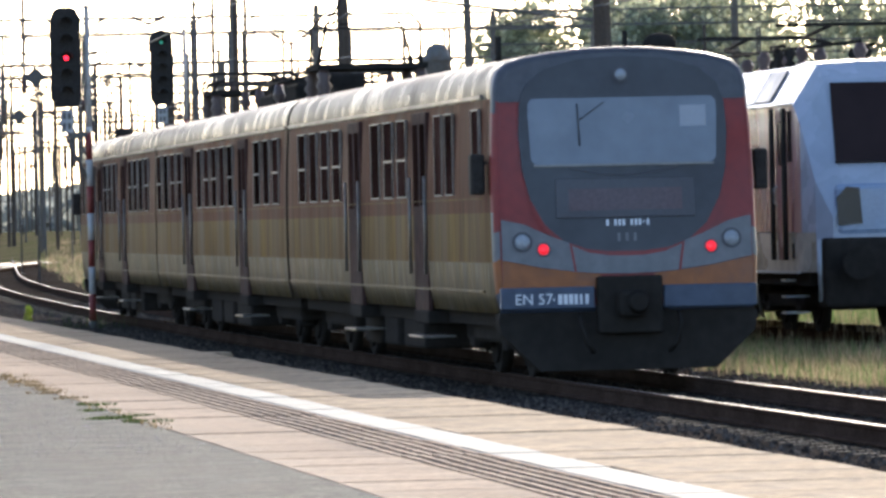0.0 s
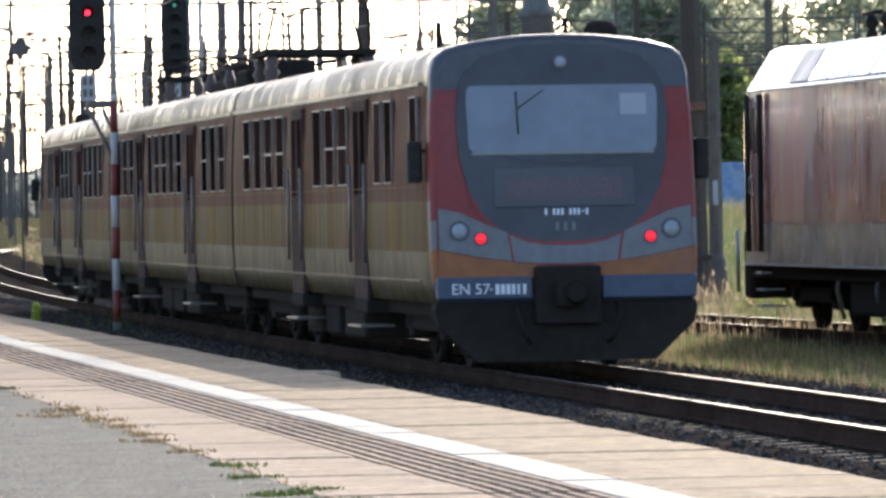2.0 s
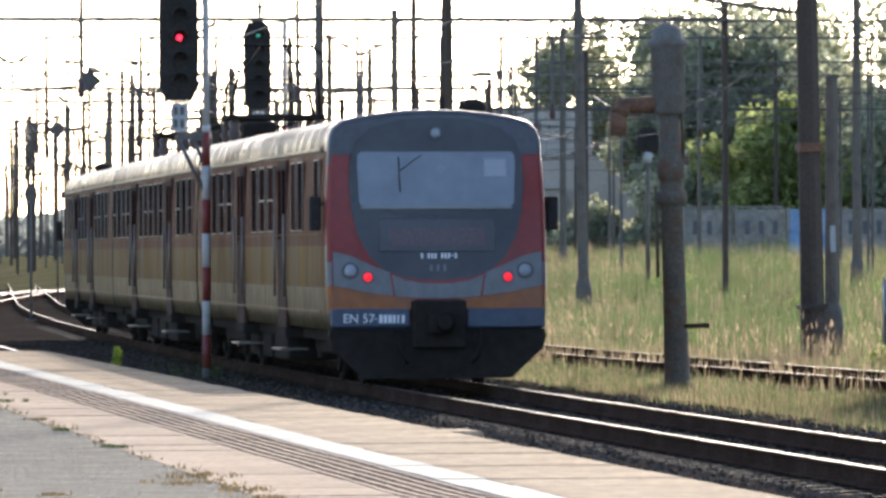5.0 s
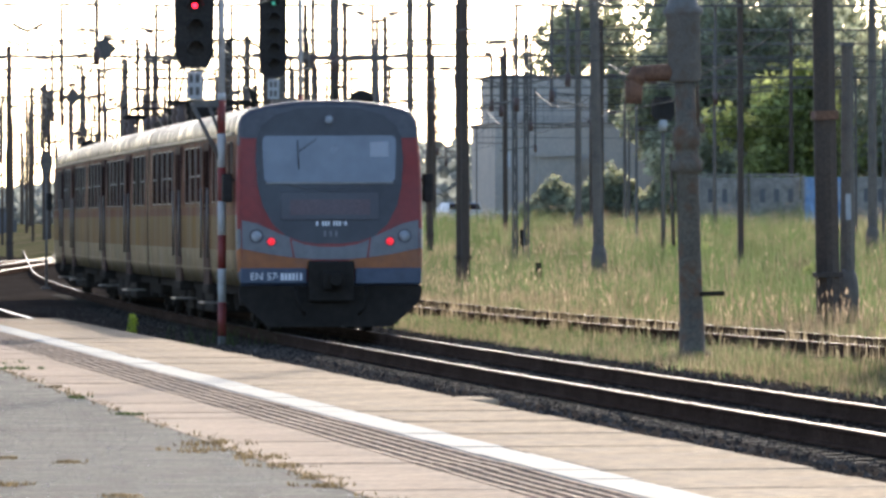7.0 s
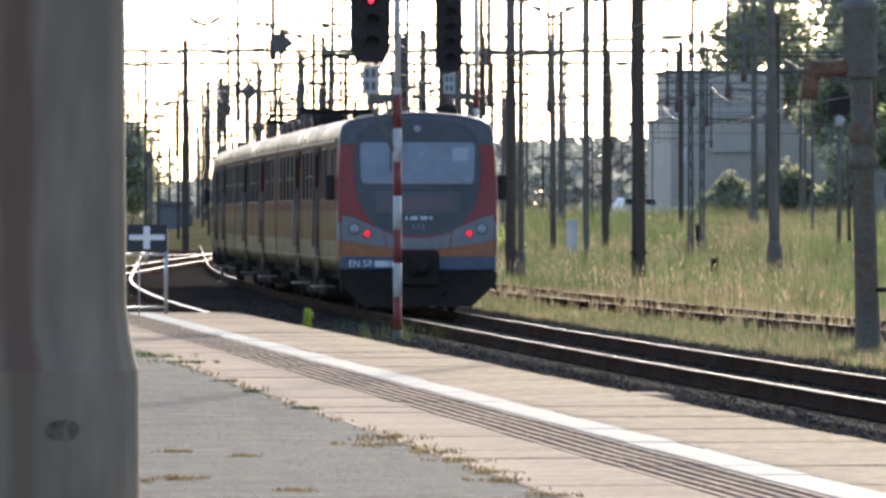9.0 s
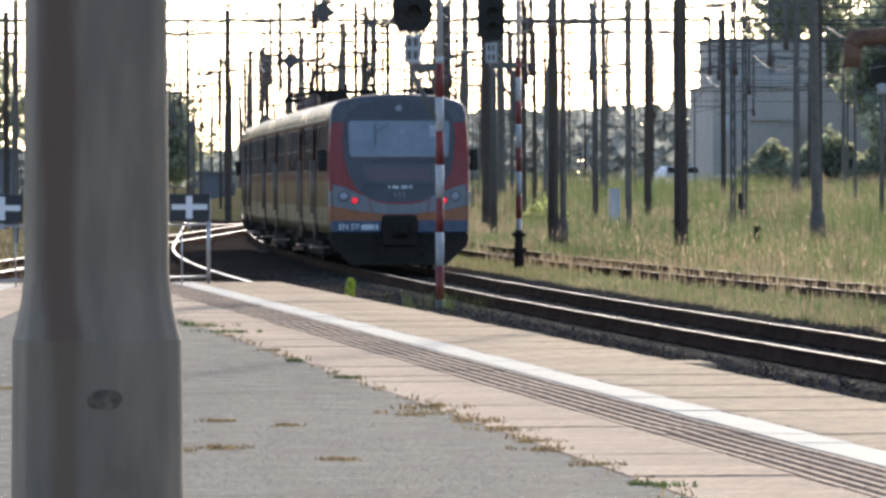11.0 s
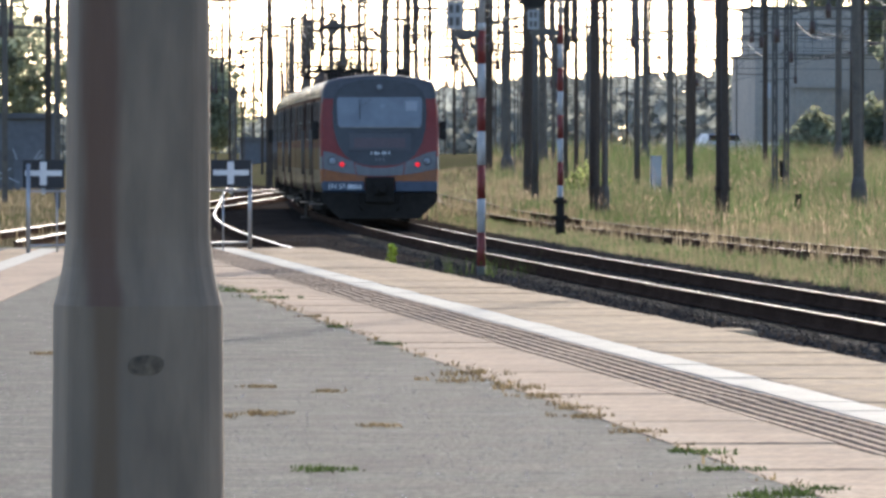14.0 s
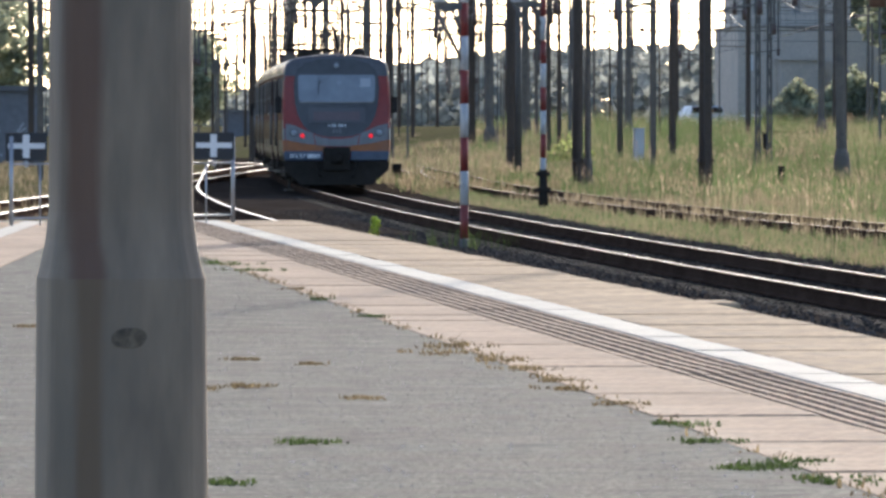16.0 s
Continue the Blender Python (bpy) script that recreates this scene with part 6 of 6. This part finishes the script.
def build_yard_lamp(x, y, top, arm):
    z0 = ground_z(x, y) - 0.1
    m = empty("yard_lamp", pose(x, y, z0), "tall yard lamp with two raised arms", "yard lamp", "yard lamps")
    h = top - z0
    part("post", btube((0, 0, 0), (0, 0, h), 0.13, 0.07, n=8), "steel", m)
    for s in (-1, 1):
        a = part("arm", polytube([(0, 0, h - 0.25), (s * arm * 0.45, 0, h - 0.05), (s * arm, 0, h + 0.12)], 0.045, 6), "steel", m)
        bm = bmesh.new()
        loft(bm, [[(s * q, -w, h + 0.1 + 0.12 * (q / arm - 0.6) - t), (s * q, w, h + 0.1 + 0.12 * (q / arm - 0.6) - t), (s * q, w * 0.7, h + 0.2 + 0.12 * (q / arm - 0.6)), (s * q, -w * 0.7, h + 0.2 + 0.12 * (q / arm - 0.6))] for q, w, t in ((arm * 0.6, 0.05, 0.0), (arm * 0.8, 0.12, 0.05), (arm * 1.15, 0.1, 0.03), (arm * 1.25, 0.04, 0.0))], smooth=False)
        part("lamp_head", bm, "steel", a)


build_yard_lamp(24.3, 228.7, 10.6, 0.95)
build_yard_lamp(26.3, 228.5, 11.9, 0.95)
build_yard_lamp(30.3, 248.2, 9.5, 0.7)


# ---- what moves ----
TAIL = ((0.0, 44.1), (0.5, 46.8), (1.0, 49.9), (1.5, 54.5), (2.0, 62.3), (2.5, 67.7), (3.0, 71.2), (5.5, 88.55), (8.0, 109.2), (11.0, 134.0), (13.5, 155.1), (16.0, 175.85))


def nose_y(t):
    """Where the train's tail stands along the platform at t seconds: a smooth curve through TAIL."""
    i = max(k for k in range(len(TAIL) - 1) if TAIL[k][0] <= t)

    def slope(k):
        a, b = TAIL[max(k - 1, 0)], TAIL[min(k + 1, len(TAIL) - 1)]
        return (b[1] - a[1]) / (b[0] - a[0])
    (t0, y0), (t1, y1) = TAIL[i], TAIL[i + 1]
    h = t1 - t0
    u = (t - t0) / h
    return (2 * u ** 3 - 3 * u ** 2 + 1) * y0 + (u ** 3 - 2 * u ** 2 + u) * h * slope(i) + (3 * u ** 2 - 2 * u ** 3) * y1 + (u ** 3 - u ** 2) * h * slope(i + 1)


def along(y, d):
    """A point d metres further along the main line."""
    n = 12
    for _ in range(n):
        s = (main_line(y + 0.5) - main_line(y - 0.5))
        y += d / n / math.sqrt(1 + s * s)
    return y


def motions():
    times = [i * 0.5 for i in range(33)]
    for car, start, length, b0, b1, turn in ((rear_car, 0.0, 20.7, 3.2, 17.6, False), (motor_car, 20.7, 22.2, 3.4, 18.8, False), (front_car, 42.9, 20.7, 3.1, 17.5, True)):
        rows = []
        for t in times:
            y = nose_y(t)
            ya, yb = along(y, start + b0), along(y, start + b1)
            a, b = Vector((main_line(ya), ya, RAIL_Z)), Vector((main_line(yb), yb, RAIL_Z))
            u = (b - a).normalized()
            h = -math.degrees(math.atan2(u.x, u.y))
            if turn:
                p = a - u * b0 + u * length
                rows.append((t, pose(p.x, p.y, p.z, 0, 0, h + 180)))
            else:
                p = a - u * b0
                rows.append((t, pose(p.x, p.y, p.z, 0, 0, h)))
        walk(car, rows)


motions()
